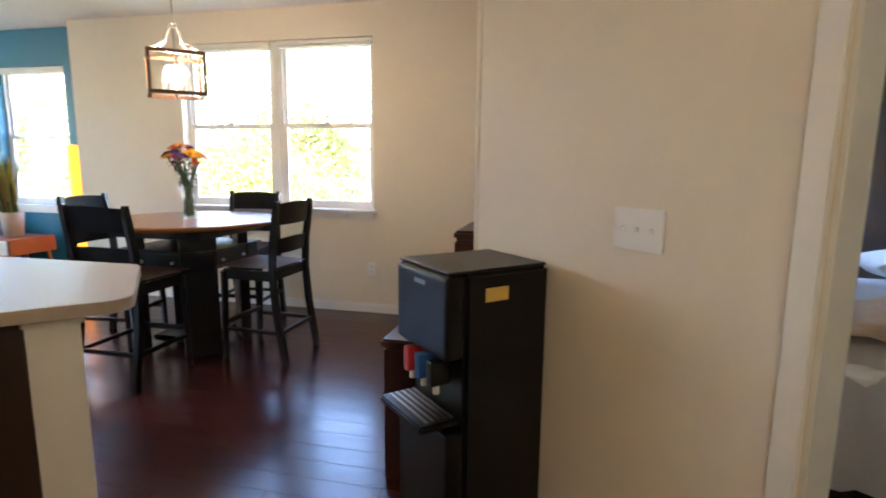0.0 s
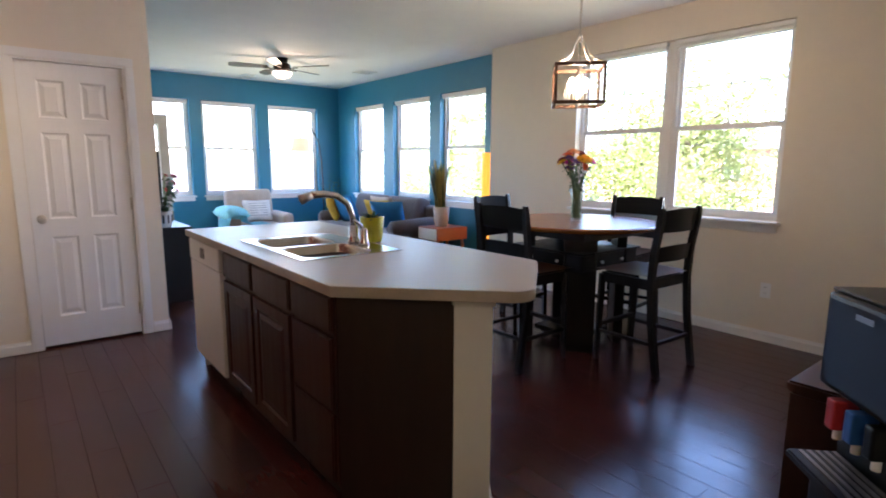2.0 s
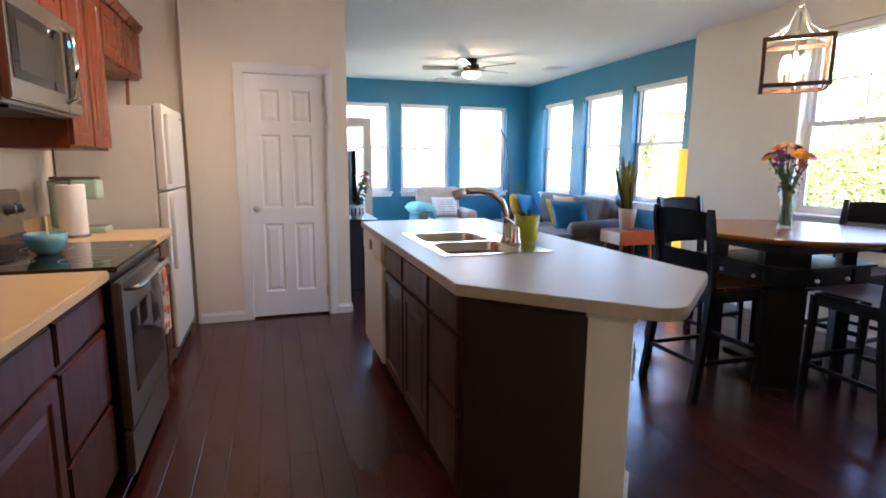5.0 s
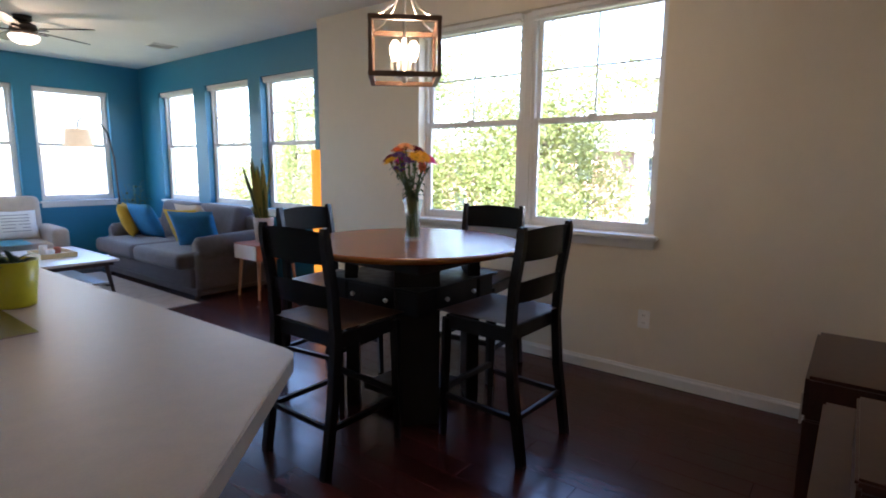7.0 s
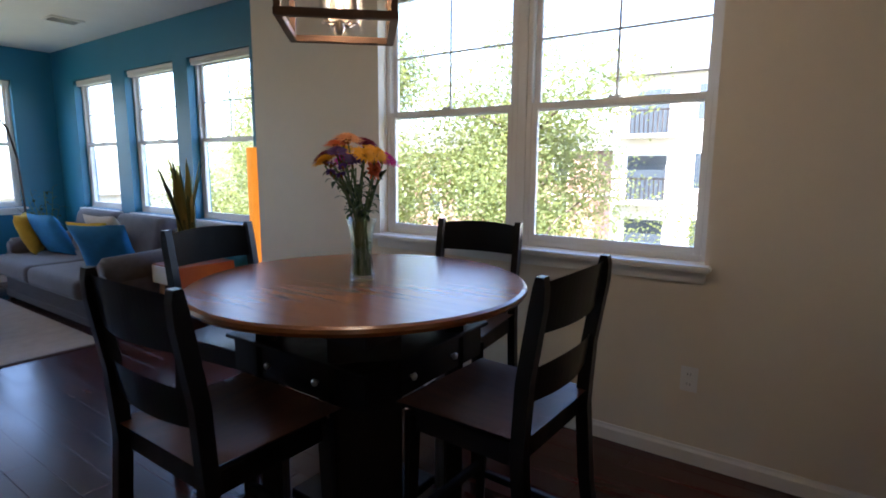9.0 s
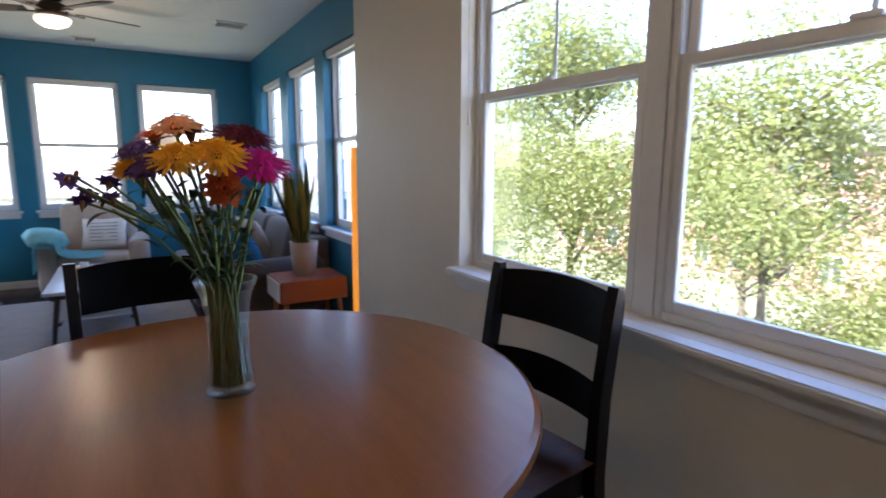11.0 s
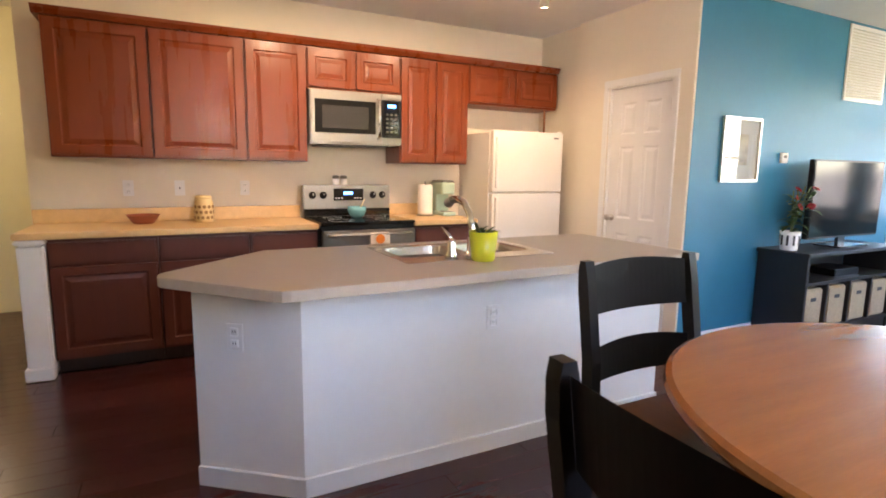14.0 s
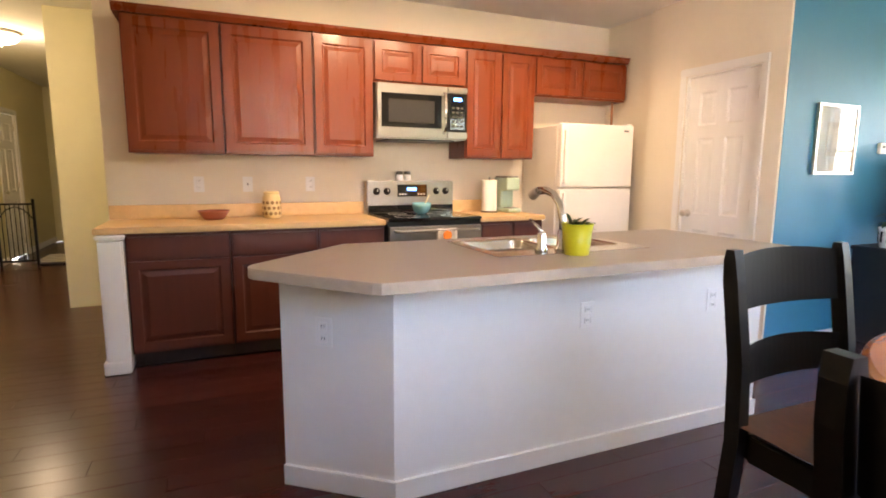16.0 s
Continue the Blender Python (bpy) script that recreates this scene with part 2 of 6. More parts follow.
VASEGLASS = pane_glass("vase_glass", (0.93, 0.97, 0.95), 0.09)
FOLIAGE = pm("tree_leaves", (0.12, 0.145, 0.05), 0.5, 0.5, 0.9)
MATBOARD = pm("grey_white_mat", (0.5, 0.48, 0.44), 0.7, 0.05, 6)
PICGLASS = pane_glass("picture_glass", floor=0.055)
VENTBACK = pm("vent_shadow_paint", (0.6, 0.57, 0.5), 0.6, 0.05, 6)


def let_light_through(m, col, share):
    """Thin petals and leaves: part of the light passes."""
    nt = m.node_tree
    tr, mx = nt.nodes.new("ShaderNodeBsdfTranslucent"), nt.nodes.new("ShaderNodeMixShader")
    tr.inputs["Color"].default_value = (*col, 1)
    mx.inputs["Fac"].default_value = share
    nt.links.new(nt.nodes["Principled BSDF"].outputs["BSDF"], mx.inputs[1])
    nt.links.new(tr.outputs["BSDF"], mx.inputs[2])
    nt.links.new(mx.outputs["Shader"], nt.nodes["Material Output"].inputs["Surface"])


let_light_through(FOLIAGE, (0.38, 0.40, 0.11), 0.45)
let_light_through(YELLOWP, (0.95, 0.62, 0.02), 0.4)
let_light_through(MAGENTA, (0.8, 0.04, 0.45), 0.35)
let_light_through(ORANGE, (0.85, 0.25, 0.06), 0.35)
let_light_through(PEACH, (0.9, 0.6, 0.25), 0.4)
let_light_through(DRED, (0.3, 0.01, 0.04), 0.3)
BARK = pm("bark", (0.1, 0.08, 0.06), 0.9, 0.3, 6, 0.8, 40)
GRASS = pm("grass", (0.13, 0.14, 0.075), 0.9, 0.3, 0.4)
BRICKRED = pm("red_brick_wall", (0.3, 0.16, 0.13), 0.85, 0.15, 3)
SIDING = pm("pale_siding", (0.62, 0.58, 0.52), 0.7, 0.06, 2)
ROOFING = pm("grey_roofing", (0.12, 0.115, 0.11), 0.9, 0.2, 3)
DARKPANE = pm("dark_window_pane", (0.04, 0.05, 0.06), 0.1, 0.1)

# ---- building helpers ----


def part(name, bm, material, parent=None, label="", smooth=False, bevel=0.0):
    """Link a bmesh as one mesh object under a thing or a part."""
    if bevel:
        bmesh.ops.bevel(bm, geom=[e for e in bm.edges if e.is_manifold and e.calc_face_angle(0) > 0.6], offset=bevel, segments=2, affect="EDGES", clamp_overlap=True)
    me = bpy.data.meshes.new(name)
    bmesh.ops.recalc_face_normals(bm, faces=bm.faces)
    bm.to_mesh(me)
    bm.free()
    me.materials.append(material)
    if smooth:
        me.polygons.foreach_set("use_smooth", [True] * len(me.polygons))
    ob = new(name, me)
    if parent is not None:
        ob.parent = parent
    if label:
        ob["label"] = label
    return ob


def thing(name, label, category, group="", at=(0, 0, 0), rz=0.0, kind=""):
    ob = new(name)
    ob.empty_display_size = 0.1
    ob.matrix_basis = pose(*at, 0, 0, rz)
    return tagged(ob, label, category, group, kind)


def box(bm, x0, y0, z0, x1, y1, z1, m=None):
    t = Matrix.Translation(((x0 + x1) / 2, (y0 + y1) / 2, (z0 + z1) / 2)) @ Matrix.Diagonal((abs(x1 - x0), abs(y1 - y0), abs(z1 - z0), 1))
    return bmesh.ops.create_cube(bm, size=1, matrix=t if m is None else m @ t)["verts"]


def boxes(*rows):
    bm = bmesh.new()
    for r in rows:
        box(bm, *r)
    return bm


def cyl(bm, p, q, r, r2=None, seg=14):
    p, q = Vector(p), Vector(q)
    m = Matrix.Translation((p + q) / 2) @ (q - p).to_track_quat("Z", "Y").to_matrix().to_4x4()
    bmesh.ops.create_cone(bm, cap_ends=True, segments=seg, radius1=r, radius2=r if r2 is None else r2, depth=(q - p).length, matrix=m)


def rod(p, q, r, r2=None, seg=14):
    bm = bmesh.new()
    cyl(bm, p, q, r, r2, seg)
    return bm


def tube(pts, r, seg=8, r_end=None):
    """A bent tube through points."""
    bm = bmesh.new()
    pts = [Vector(p) for p in pts]
    rings = []
    for i, p in enumerate(pts):
        d = (pts[min(i + 1, len(pts) - 1)] - pts[max(i - 1, 0)]).normalized()
        q = d.to_track_quat("Z", "Y")
        rr = r if r_end is None else r + (r_end - r) * i / (len(pts) - 1)
        rings.append([bm.verts.new(p + q @ Vector((rr * math.cos(a), rr * math.sin(a), 0))) for a in [2 * math.pi * k / seg for k in range(seg)]])
    for a, b in zip(rings, rings[1:]):
        for k in range(seg):
            bm.faces.new((a[k], a[(k + 1) % seg], b[(k + 1) % seg], b[k]))
    bm.faces.new(rings[0])
    bm.faces.new(rings[-1])
    return bm


def lathe(profile, seg=28):
    """Turn (radius, height) pairs round the z axis."""
    bm = bmesh.new()
    rings = []
    for r, z in profile:
        if r < 1e-5:
            rings.append([bm.verts.new((0, 0, z))])
        else:
            rings.append([bm.verts.new((r * math.cos(2 * math.pi * k / seg), r * math.sin(2 * math.pi * k / seg), z)) for k in range(seg)])
    for a, b in zip(rings, rings[1:]):
        for k in range(seg):
            j = (k + 1) % seg
            if len(a) == 1 and len(b) == 1:
                continue
            if len(a) == 1:
                bm.faces.new((a[0], b[j], b[k]))
            elif len(b) == 1:
                bm.faces.new((a[k], a[j], b[0]))
            else:
                bm.faces.new((a[k], a[j], b[j], b[k]))
    return bm


def prism(poly, z0, z1):
    bm = bmesh.new()
    lo = [bm.verts.new((x, y, z0)) for x, y in poly]
    hi = [bm.verts.new((x, y, z1)) for x, y in poly]
    bm.faces.new(lo)
    bm.faces.new(hi)
    for i in range(len(poly)):
        j = (i + 1) % len(poly)
        bm.faces.new((lo[i], lo[j], hi[j], hi[i]))
    return bm


def cushion(w, d, h, puff=0.35, n=10):
    """A soft pillow, w by d, h thick, lying flat and centred."""
    bm = bmesh.new()
    grid = {}
    for s in (1, -1):
        for i in range(n + 1):
            for j in range(n + 1):
                u, v = 2 * i / n - 1, 2 * j / n - 1
                if s == -1 and (i in (0, n) or j in (0, n)):
                    grid[s, i, j] = grid[1, i, j]
                    continue
                e = max(0.0, (1 - u * u) * (1 - v * v)) ** puff
                pull = 1 - 0.06 * (1 - abs(u * v))
                z = s * h / 2 * e + 0.006 * noise.noise((u * 3, v * 3, s + w))
                grid[s, i, j] = bm.verts.new((u * w / 2 * pull, v * d / 2 * pull, z))
        for i in range(n):
            for j in range(n):
                f = (grid[s, i, j], grid[s, i + 1, j], grid[s, i + 1, j + 1], grid[s, i, j + 1])
                bm.faces.new(f if s == 1 else f[::-1])
    return bm


def pad(x0, y0, z0, x1, y1, z1, r=0.05, seg=4):
    """An upholstered block with round edges."""
    bm = bmesh.new()
    box(bm, x0, y0, z0, x1, y1, z1)
    bmesh.ops.bevel(bm, geom=bm.edges[:], offset=r, segments=seg, affect="EDGES", profile=0.6)
    return bm


def sheet_with_holes(bm, axis, at0, at1, u0, u1, z0, z1, holes):
    """A wall from u0 to u1 and z0 to z1, between at0 and at1 on the other axis, with (u0, u1, z0, z1) openings through it."""
    us = sorted({u0, u1, *[h[0] for h in holes], *[h[1] for h in holes]})
    zs = sorted({z0, z1, *[h[2] for h in holes], *[h[3] for h in holes]})
    us, zs = [u for u in us if u0 <= u <= u1], [z for z in zs if z0 <= z <= z1]
    for a, b in zip(us, us[1:]):
        run = None
        for c, d in zip(zs, zs[1:]):
            open_here = any(h[0] <= (a + b) / 2 <= h[1] and h[2] <= (c + d) / 2 <= h[3] for h in holes)
            if open_here:
                if run:
                    box(bm, *((a, at0, run[0], b, at1, run[1]) if axis == "x" else (at0, a, run[0], at1, b, run[1])))
                run = None
            else:
                run = (run[0], d) if run else (c, d)
        if run:
            box(bm, *((a, at0, run[0], b, at1, run[1]) if axis == "x" else (at0, a, run[0], at1, b, run[1])))


def wall(name, material, axis, at0, at1, u0, u1, z1, holes=(), z0=0.0, label="painted wall", m=None):
    bm = bmesh.new()
    sheet_with_holes(bm, axis, at0, at1, u0, u1, z0, z1, holes)
    ob = part(name, bm, material)
    if m is not None:
        ob.matrix_basis = m
    return tagged(ob, label, "wall", kind="structure")


def raised(w, h, t, rail=0.055, lift=0.008):
    """A framed front with a raised centre field: local x 0..w, z 0..h, front towards -y."""
    bm = bmesh.new()
    loops = [(0, 0), (0, -t), (rail - 0.004, -t), (rail + 0.004, -t + lift), (rail + 0.014, -t + lift), (rail + 0.04, -t + 0.002)]
    rings = []
    for i, y in loops:
        rings.append([bm.verts.new(c) for c in ((i, y, i), (w - i, y, i), (w - i, y, h - i), (i, y, h - i))])
    bm.faces.new(rings[0])
    for a, b in zip(rings, rings[1:]):
        for k in range(4):
            bm.faces.new((a[k], a[(k + 1) % 4], b[(k + 1) % 4], b[k]))
    bm.faces.new(rings[-1])
    return bm


def plain_front(w, h, t):
    bm = bmesh.new()
    box(bm, 0, -t, 0, w, 0, h)
    bmesh.ops.bevel(bm, geom=[e for e in bm.edges if all(v.co.y < -t / 2 for v in e.verts)], offset=0.006, segments=2, affect="EDGES")
    return bm


def shift(bm, x=0, y=0, z=0, m=None):
    bmesh.ops.transform(bm, matrix=m if m is not None else Matrix.Translation((x, y, z)), verts=bm.verts)
    return bm

# ---- the plan ----
H = 2.645
XW, XB, XD, XE = -1.28, 0.59, 4.12, 4.317      # kitchen wall, teal west wall, dining window wall, living east wall
YP, YJ, YN, YS = 4.75, 4.74, 8.865, 0.17      # pantry wall, jog, north wall, south wall of the dining end
N_WIN = [(0.976, 1.841), (2.018, 2.856), (3.045, 3.903)]
E_WIN = [(5.05, 5.955), (6.19, 7.11), (7.395, 8.30)]
LZ = (0.855, 2.28)
D_WIN = (1.645, 3.52, 0.925, 2.375)
PATIO = (7.80, 8.70, 0.0, 2.03)
PANTRY = (-0.24, 0.41, 0.0, 2.03)

base = part("floor", boxes((-9, -5, -0.2, 4.6, 9.1, -0.012)), SUBFLOOR)
tagged(base, "dark reddish brown laminate plank floor", "floor", kind="structure")
tagged(part("ceiling", boxes((-9, -5, H, 4.6, 9.1, H + 0.15)), CEIL), "white lightly textured ceiling", "ceiling", kind="structure")

wall("wall_kitchen", CREAM, "y", XW - 0.12, XW, 0.50, YP + 0.3, H, label="warm cream painted kitchen wall")
bm = bmesh.new()
box(bm, XW, YP + 0.05, 0, -0.66, YP + 0.3, H)
tagged(part("wall_alcove", bm, CREAM), "cream painted wall beside the refrigerator", "wall", kind="structure")
wall("wall_pantry", CREAM, "x", YP, YP + 0.3, -0.66, XB - 0.12, H, [PANTRY], label="cream painted wall with the pantry door")
# rounded outer corner of the pantry wall
tagged(part("wall_corner", shift(rod((0, 0, 0), (0, 0, H), 0.02, seg=20), -0.655, YP + 0.022, 0), CREAM, smooth=True), "rounded cream drywall corner bead", "wall", kind="structure")
bm = bmesh.new()
box(bm, XB - 0.12, YP, 0, XB - 0.003, YP + 0.02, H)
tagged(part("wall_pantry_end", bm, CREAM), "cream painted wall end beside the teal wall", "wall", kind="structure")
wall("wall_teal_west", TEAL, "y", XB - 0.12, XB, YP + 0.02, YN, H, [PATIO], label="teal painted living room wall")
wall("wall_north", TEAL, "x", YN, YN + 0.16, XB - 0.12, XE + 0.16, H, [(a, b, *LZ) for a, b in N_WIN], label="teal painted wall with three windows")
wall("wall_east_living", TEAL, "y", XE, XE + 0.16, YJ, YN, H, [(a, b, *LZ) for a, b in E_WIN], label="teal painted window wall")
wall("wall_dining", CREAM, "y", XD, XD + 0.18, YS - 0.2, YJ, H, [D_WIN], label="cream painted dining wall with a wide window")
wall("wall_dining_south", CREAM, "x", YS - 0.12, YS, 1.86, XD, H, label="cream painted wall")

# slanted wall with the bedroom door: local x runs along it from the outer corner, local y goes into the bedroom
SLANT = pose(1.79, 0.34, 0, 0, 0, 225)
BED_DOOR = (1.225, 2.025, 0, 2.03)
wall("wall_slanted", CREAM, "x", 0, 0.12, 0, 2.6, H, [BED_DOOR], label="cream painted slanted wall beside the bedroom door", m=SLANT)
tagged(part("wall_corner", shift(rod((0, 0, 0), (0, 0, H), 0.022, seg=20), 1.797, 0.325, 0), CREAM, smooth=True), "rounded cream drywall corner bead", "wall", kind="structure")

# hall to the west
wall("wall_hall_stub", HALLPAINT, "y", -2.78, -2.66, -0.08, 0.62, H, label="pale yellow painted hall wall end")
wall("wall_hall_north", HALLPAINT, "x", -0.08, 0.04, -8.2, -2.78, H, label="pale yellow painted hall wall")
wall("wall_hall_back", HALLPAINT, "x", 0.50, 0.62, -2.66, XW - 0.12, H, label="pale cream painted wall")
wall("wall_hall_south", HALLPAINT, "x", -1.52, -1.40, -8.2, -0.2, H, [(-6.6, -5.85, 0, 2.03)], label="pale yellow painted hall wall")
wall("wall_hall_end", HALLPAINT, "y", -8.32, -8.2, -1.52, 0.04, H, label="pale yellow painted hall end wall")
wall("wall_pantry_back", CREAM, "x", 5.9, 6.0, XW - 0.12, XB - 0.12, H, label="pantry back wall")
wall("wall_pantry_west", CREAM, "y", XW - 0.12, XW, YP + 0.3, 5.9, H, label="pantry side wall")
# bedroom behind the slanted wall
wall("wall_bedroom_south", MAUVE, "x", -4.4, -4.3, -0.6, 4.5, H, label="mauve brown bedroom wall")
wall("wall_bedroom_east", MAUVE, "y", 4.3, 4.42, -4.4, YS - 0.12, H, [(-1.93, -0.83, 0.9, 2.3)], label="mauve brown bedroom wall with a window")
wall("wall_bedroom_west", MAUVE, "y", -0.7, -0.6, -4.4, -1.52, H, label="mauve brown bedroom wall")


def baseboard(x0, y0, x1, y1, h=0.085, t=0.014):
    """A skirting board along a wall; the room lies to the left of the way from the first point to the second."""
    d = Vector((x1 - x0, y1 - y0, 0))
    L = d.length
    bm = bmesh.new()
    prof = [(0.001, 0.002), (t, 0.002), (t, h * 0.72), (t * 0.55, h * 0.86), (t * 0.4, h), (0.001, h)]
    a = [bm.verts.new((0, y, z)) for y, z in prof]
    b = [bm.verts.new((L, y, z)) for y, z in prof]
    bm.faces.new(a)
    bm.faces.new(b)
    for i in range(len(prof)):
        j = (i + 1) % len(prof)
        bm.faces.new((a[i], a[j], b[j], b[i]))
    ob = part("baseboard", bm, TRIM)
    ob.matrix_basis = pose(x0, y0, 0, 0, 0, math.degrees(math.atan2(d.y, d.x)))
    return tagged(ob, "white painted wooden baseboard", "baseboard", kind="structure")


baseboard(XD, YS, XD, YJ)
baseboard(XD, YJ, XE, YJ)
baseboard(XE, YJ, XE, YN)
baseboard(XE, YN, XB, YN)
baseboard(XB, PATIO[0] - 0.07, XB, YP)
baseboard(XB - 0.004, YP, PANTRY[1] + 0.065, YP)
baseboard(PANTRY[0] - 0.065, YP, -0.64, YP)
baseboard(1.86, YS, XD, YS)
baseboard(-2.66, -0.08, -2.66, 0.50)
baseboard(-2.78, -0.08, -8.2, -0.08)
baseboard(-8.2, -1.40, -6.7, -1.40)
baseboard(-5.8, -1.40, -0.2, -1.40)


def slant_board(u0, u1):
    p, q = SLANT @ Vector((u1, 0, 0)), SLANT @ Vector((u0, 0, 0))
    baseboard(p.x, p.y, q.x, q.y)


slant_board(0.0, BED_DOOR[0] - 0.065)
slant_board(BED_DOOR[1] + 0.065, 2.55)


def casing(name, w, h, parent_pose, depth=0.12, label="white painted door casing"):
    """Moulded trim round an opening: local x 0..w, the wall's face at y=0, towards -y."""
    t = thing(name, label, "door frame", at=(0, 0, 0), kind="structure")
    t.matrix_basis = parent_pose
    for nm, r in (("side_trim", (-0.062, -0.016, 0.0, -0.001, -0.001, h)), ("side_trim", (w + 0.001, -0.016, 0.0, w + 0.062, -0.001, h)), ("head_trim", (-0.062, -0.0165, h + 0.001, w + 0.062, -0.001, h + 0.062))):
        part(nm, boxes(r), TRIM, t, bevel=0.006)
    for nm, r in (("jamb", (-0.001, 0.0, 0, 0.012, depth, h)), ("jamb", (w - 0.012, 0.0, 0, w + 0.001, depth, h)), ("head_jamb", (0.012, 0.0, h - 0.012, w - 0.012, depth, h + 0.001))):
        part(nm, boxes(r), TRIM, t)
    return t


def six_panel_door(name, w, h, parent_pose, label, knob_side=0):
    """White six-panel leaf: local x 0..w, thickness y 0..0.035, front towards -y."""
    t = thing(name, label, "door")
    t.matrix_basis = parent_pose
    st, mid = 0.105, 0.09
    pw = (w - 2 * st - mid) / 2
    rows = [(0.22, 0.80), (0.93, 1.53), (1.63, h - 0.12)]
    holes = [(x, x + pw, a, b) for x in (st, st + pw + mid) for a, b in rows]
    bm = bmesh.new()
    sheet_with_holes(bm, "x", 0, 0.035, 0, w, 0.008, h, holes)
    part("leaf", bm, DOORW, t)
    for x, x1, a, b in holes:
        p = bmesh.new()
        rings = []
        for i, y in ((0, 0.03), (0, 0.001), (0.012, 0.012), (0.02, 0.012), (0.045, 0.004)):
            rings.append([p.verts.new(c) for c in ((x + i, y, a + i), (x1 - i, y, a + i), (x1 - i, y, b - i), (x + i, y, b - i))])
        for r, s in zip(rings, rings[1:]):
            for k in range(4):
                p.faces.new((r[k], r[(k + 1) % 4], s[(k + 1) % 4], s[k]))
        p.faces.new(rings[-1])
        p.faces.new(rings[0])
        part("panel", p, DOORW, t)
    kx = 0.06 if knob_side == 0 else w - 0.06
    hx = w - 0.004 if knob_side == 0 else 0.004
    k = part("door_knob", shift(lathe([(0, 0), (0.03, 0), (0.03, 0.008), (0.011, 0.012), (0.011, 0.035), (0.026, 0.045), (0.028, 0.06), (0.018, 0.07), (0, 0.071)]), m=pose(kx, 0, 0.93, 90)), NICKEL, t, "brushed nickel door knob", smooth=True)
    for z in (0.2, 1.02, 1.83):
        part("hinge", rod((hx, -0.007, z - 0.045), (hx, -0.007, z + 0.045), 0.007), NICKEL, t, "nickel hinge")
    return t


casing("door_frame_pantry", PANTRY[1] - PANTRY[0], 2.03, pose(PANTRY[0], YP, 0), 0.1)
six_panel_door("door_pantry", PANTRY[1] - PANTRY[0] - 0.03, 2.005, pose(PANTRY[0] + 0.015, YP + 0.022, 0.01), "closed white six panel pantry door with nickel knob")
casing("door_frame_bedroom", 0.8, 2.03, SLANT @ pose(BED_DOOR[0], 0, 0), label="white painted bedroom door casing")
casing("door_frame_hall", 0.75, 2.03, pose(-5.85, -1.40, 0, 0, 0, 180), label="white painted hall door casing")
six_panel_door("door_hall", 0.72, 2.0, pose(-5.865, -1.425, 0.01, 0, 0, 180), "closed white six panel door in the hall")


def sash_window(name, w, h, parent_pose, label, grid=(1, 2), depth=0.16, blind=True):
    """Double-hung vinyl window filling an opening: local x 0..w, z 0..h, room side towards -y, wall from y 0 to depth."""
    t = thing(name, label, "window", kind="structure")
    t.matrix_basis = parent_pose
    f, y0, y1 = 0.03, 0.075, 0.135
    fr = part("window_frame", boxes((0, y0, 0, f, y1, h), (w - f, y0, 0, w, y1, h), (f, y0, 0, w - f, y1, f), (f, y0, h - f, w - f, y1, h)), VINYL, t, bevel=0.004)
    mid = h * 0.5
    for nm, a, b, yy in (("lower_sash", f, mid + 0.02, 0.08), ("upper_sash", mid - 0.02, h - f, 0.106)):
        s = 0.032
        sash = part(nm, boxes((f, yy, a, f + s, yy + 0.024, b), (w - f - s, yy, a, w - f, yy + 0.024, b), (f + s, yy, a, w - f - s, yy + 0.024, a + s), (f + s, yy, b - s, w - f - s, yy + 0.024, b)), VINYL, t, bevel=0.003)
        pane = part("pane", boxes((f + s, yy + 0.010, a + s, w - f - s, yy + 0.014, b - s)), GLASS, sash, "clear glass pane")
        pane.visible_shadow = False
        if nm == "upper_sash" and grid:
            bars = []
            for i in range(1, grid[0] + 1):
                x = f + s + (w - 2 * f - 2 * s) * i / (grid[0] + 1)
                bars.append((x - 0.006, yy + 0.004, a + s, x + 0.006, yy + 0.009, b - s))
            for i in range(1, grid[1]):
                z = a + s + (b - a - 2 * s) * i / grid[1]
                bars.append((f + s, yy + 0.003, z - 0.006, w - f - s, yy + 0.008, z + 0.006))
            part("muntin", boxes(*bars), VINYL, sash)
        else:
            part("sash_lock", boxes((w / 2 - 0.03, yy - 0.008, b - 0.001, w / 2 + 0.03, yy + 0.018, b + 0.012)), VINYL, sash, bevel=0.003)
    if blind:
        part("raised_blind", boxes((0.012, 0.02, h - 0.04, w - 0.012, 0.066, h - 0.004), (0.016, 0.024, h - 0.062, w - 0.016, 0.062, h - 0.043)), VINYL, t, "rolled up white blind under the head", bevel=0.004)
    return t


def sill(x0, w, parent_pose, jut=0.05):
    ob = part("window_sill", boxes((x0 - 0.03, -jut, -0.028, w + 0.03, 0.074, -0.001), (x0 - 0.01, -0.018, -0.085, w + 0.01, -0.001, -0.029)), TRIM, None, bevel=0.006)
    ob.matrix_basis = parent_pose
    return tagged(ob, "white painted window sill with apron", "window sill", kind="structure")


for i, (a, b) in enumerate(N_WIN):
    sash_window("window_north_%d" % (i + 1), b - a, LZ[1] - LZ[0], pose(a, YN, LZ[0]), "white double hung window in the teal wall", grid=None)
    sill(0, b - a, pose(a, YN, LZ[0]))
for i, (a, b) in enumerate(E_WIN):
    sash_window("window_east_%d" % (i + 1), b - a, LZ[1] - LZ[0], pose(XE, b, LZ[0], 0, 0, -90), "white double hung window in the teal wall")
    sill(0, b - a, pose(XE, b, LZ[0], 0, 0, -90))
DW = (D_WIN[1] - D_WIN[0] - 0.05) / 2
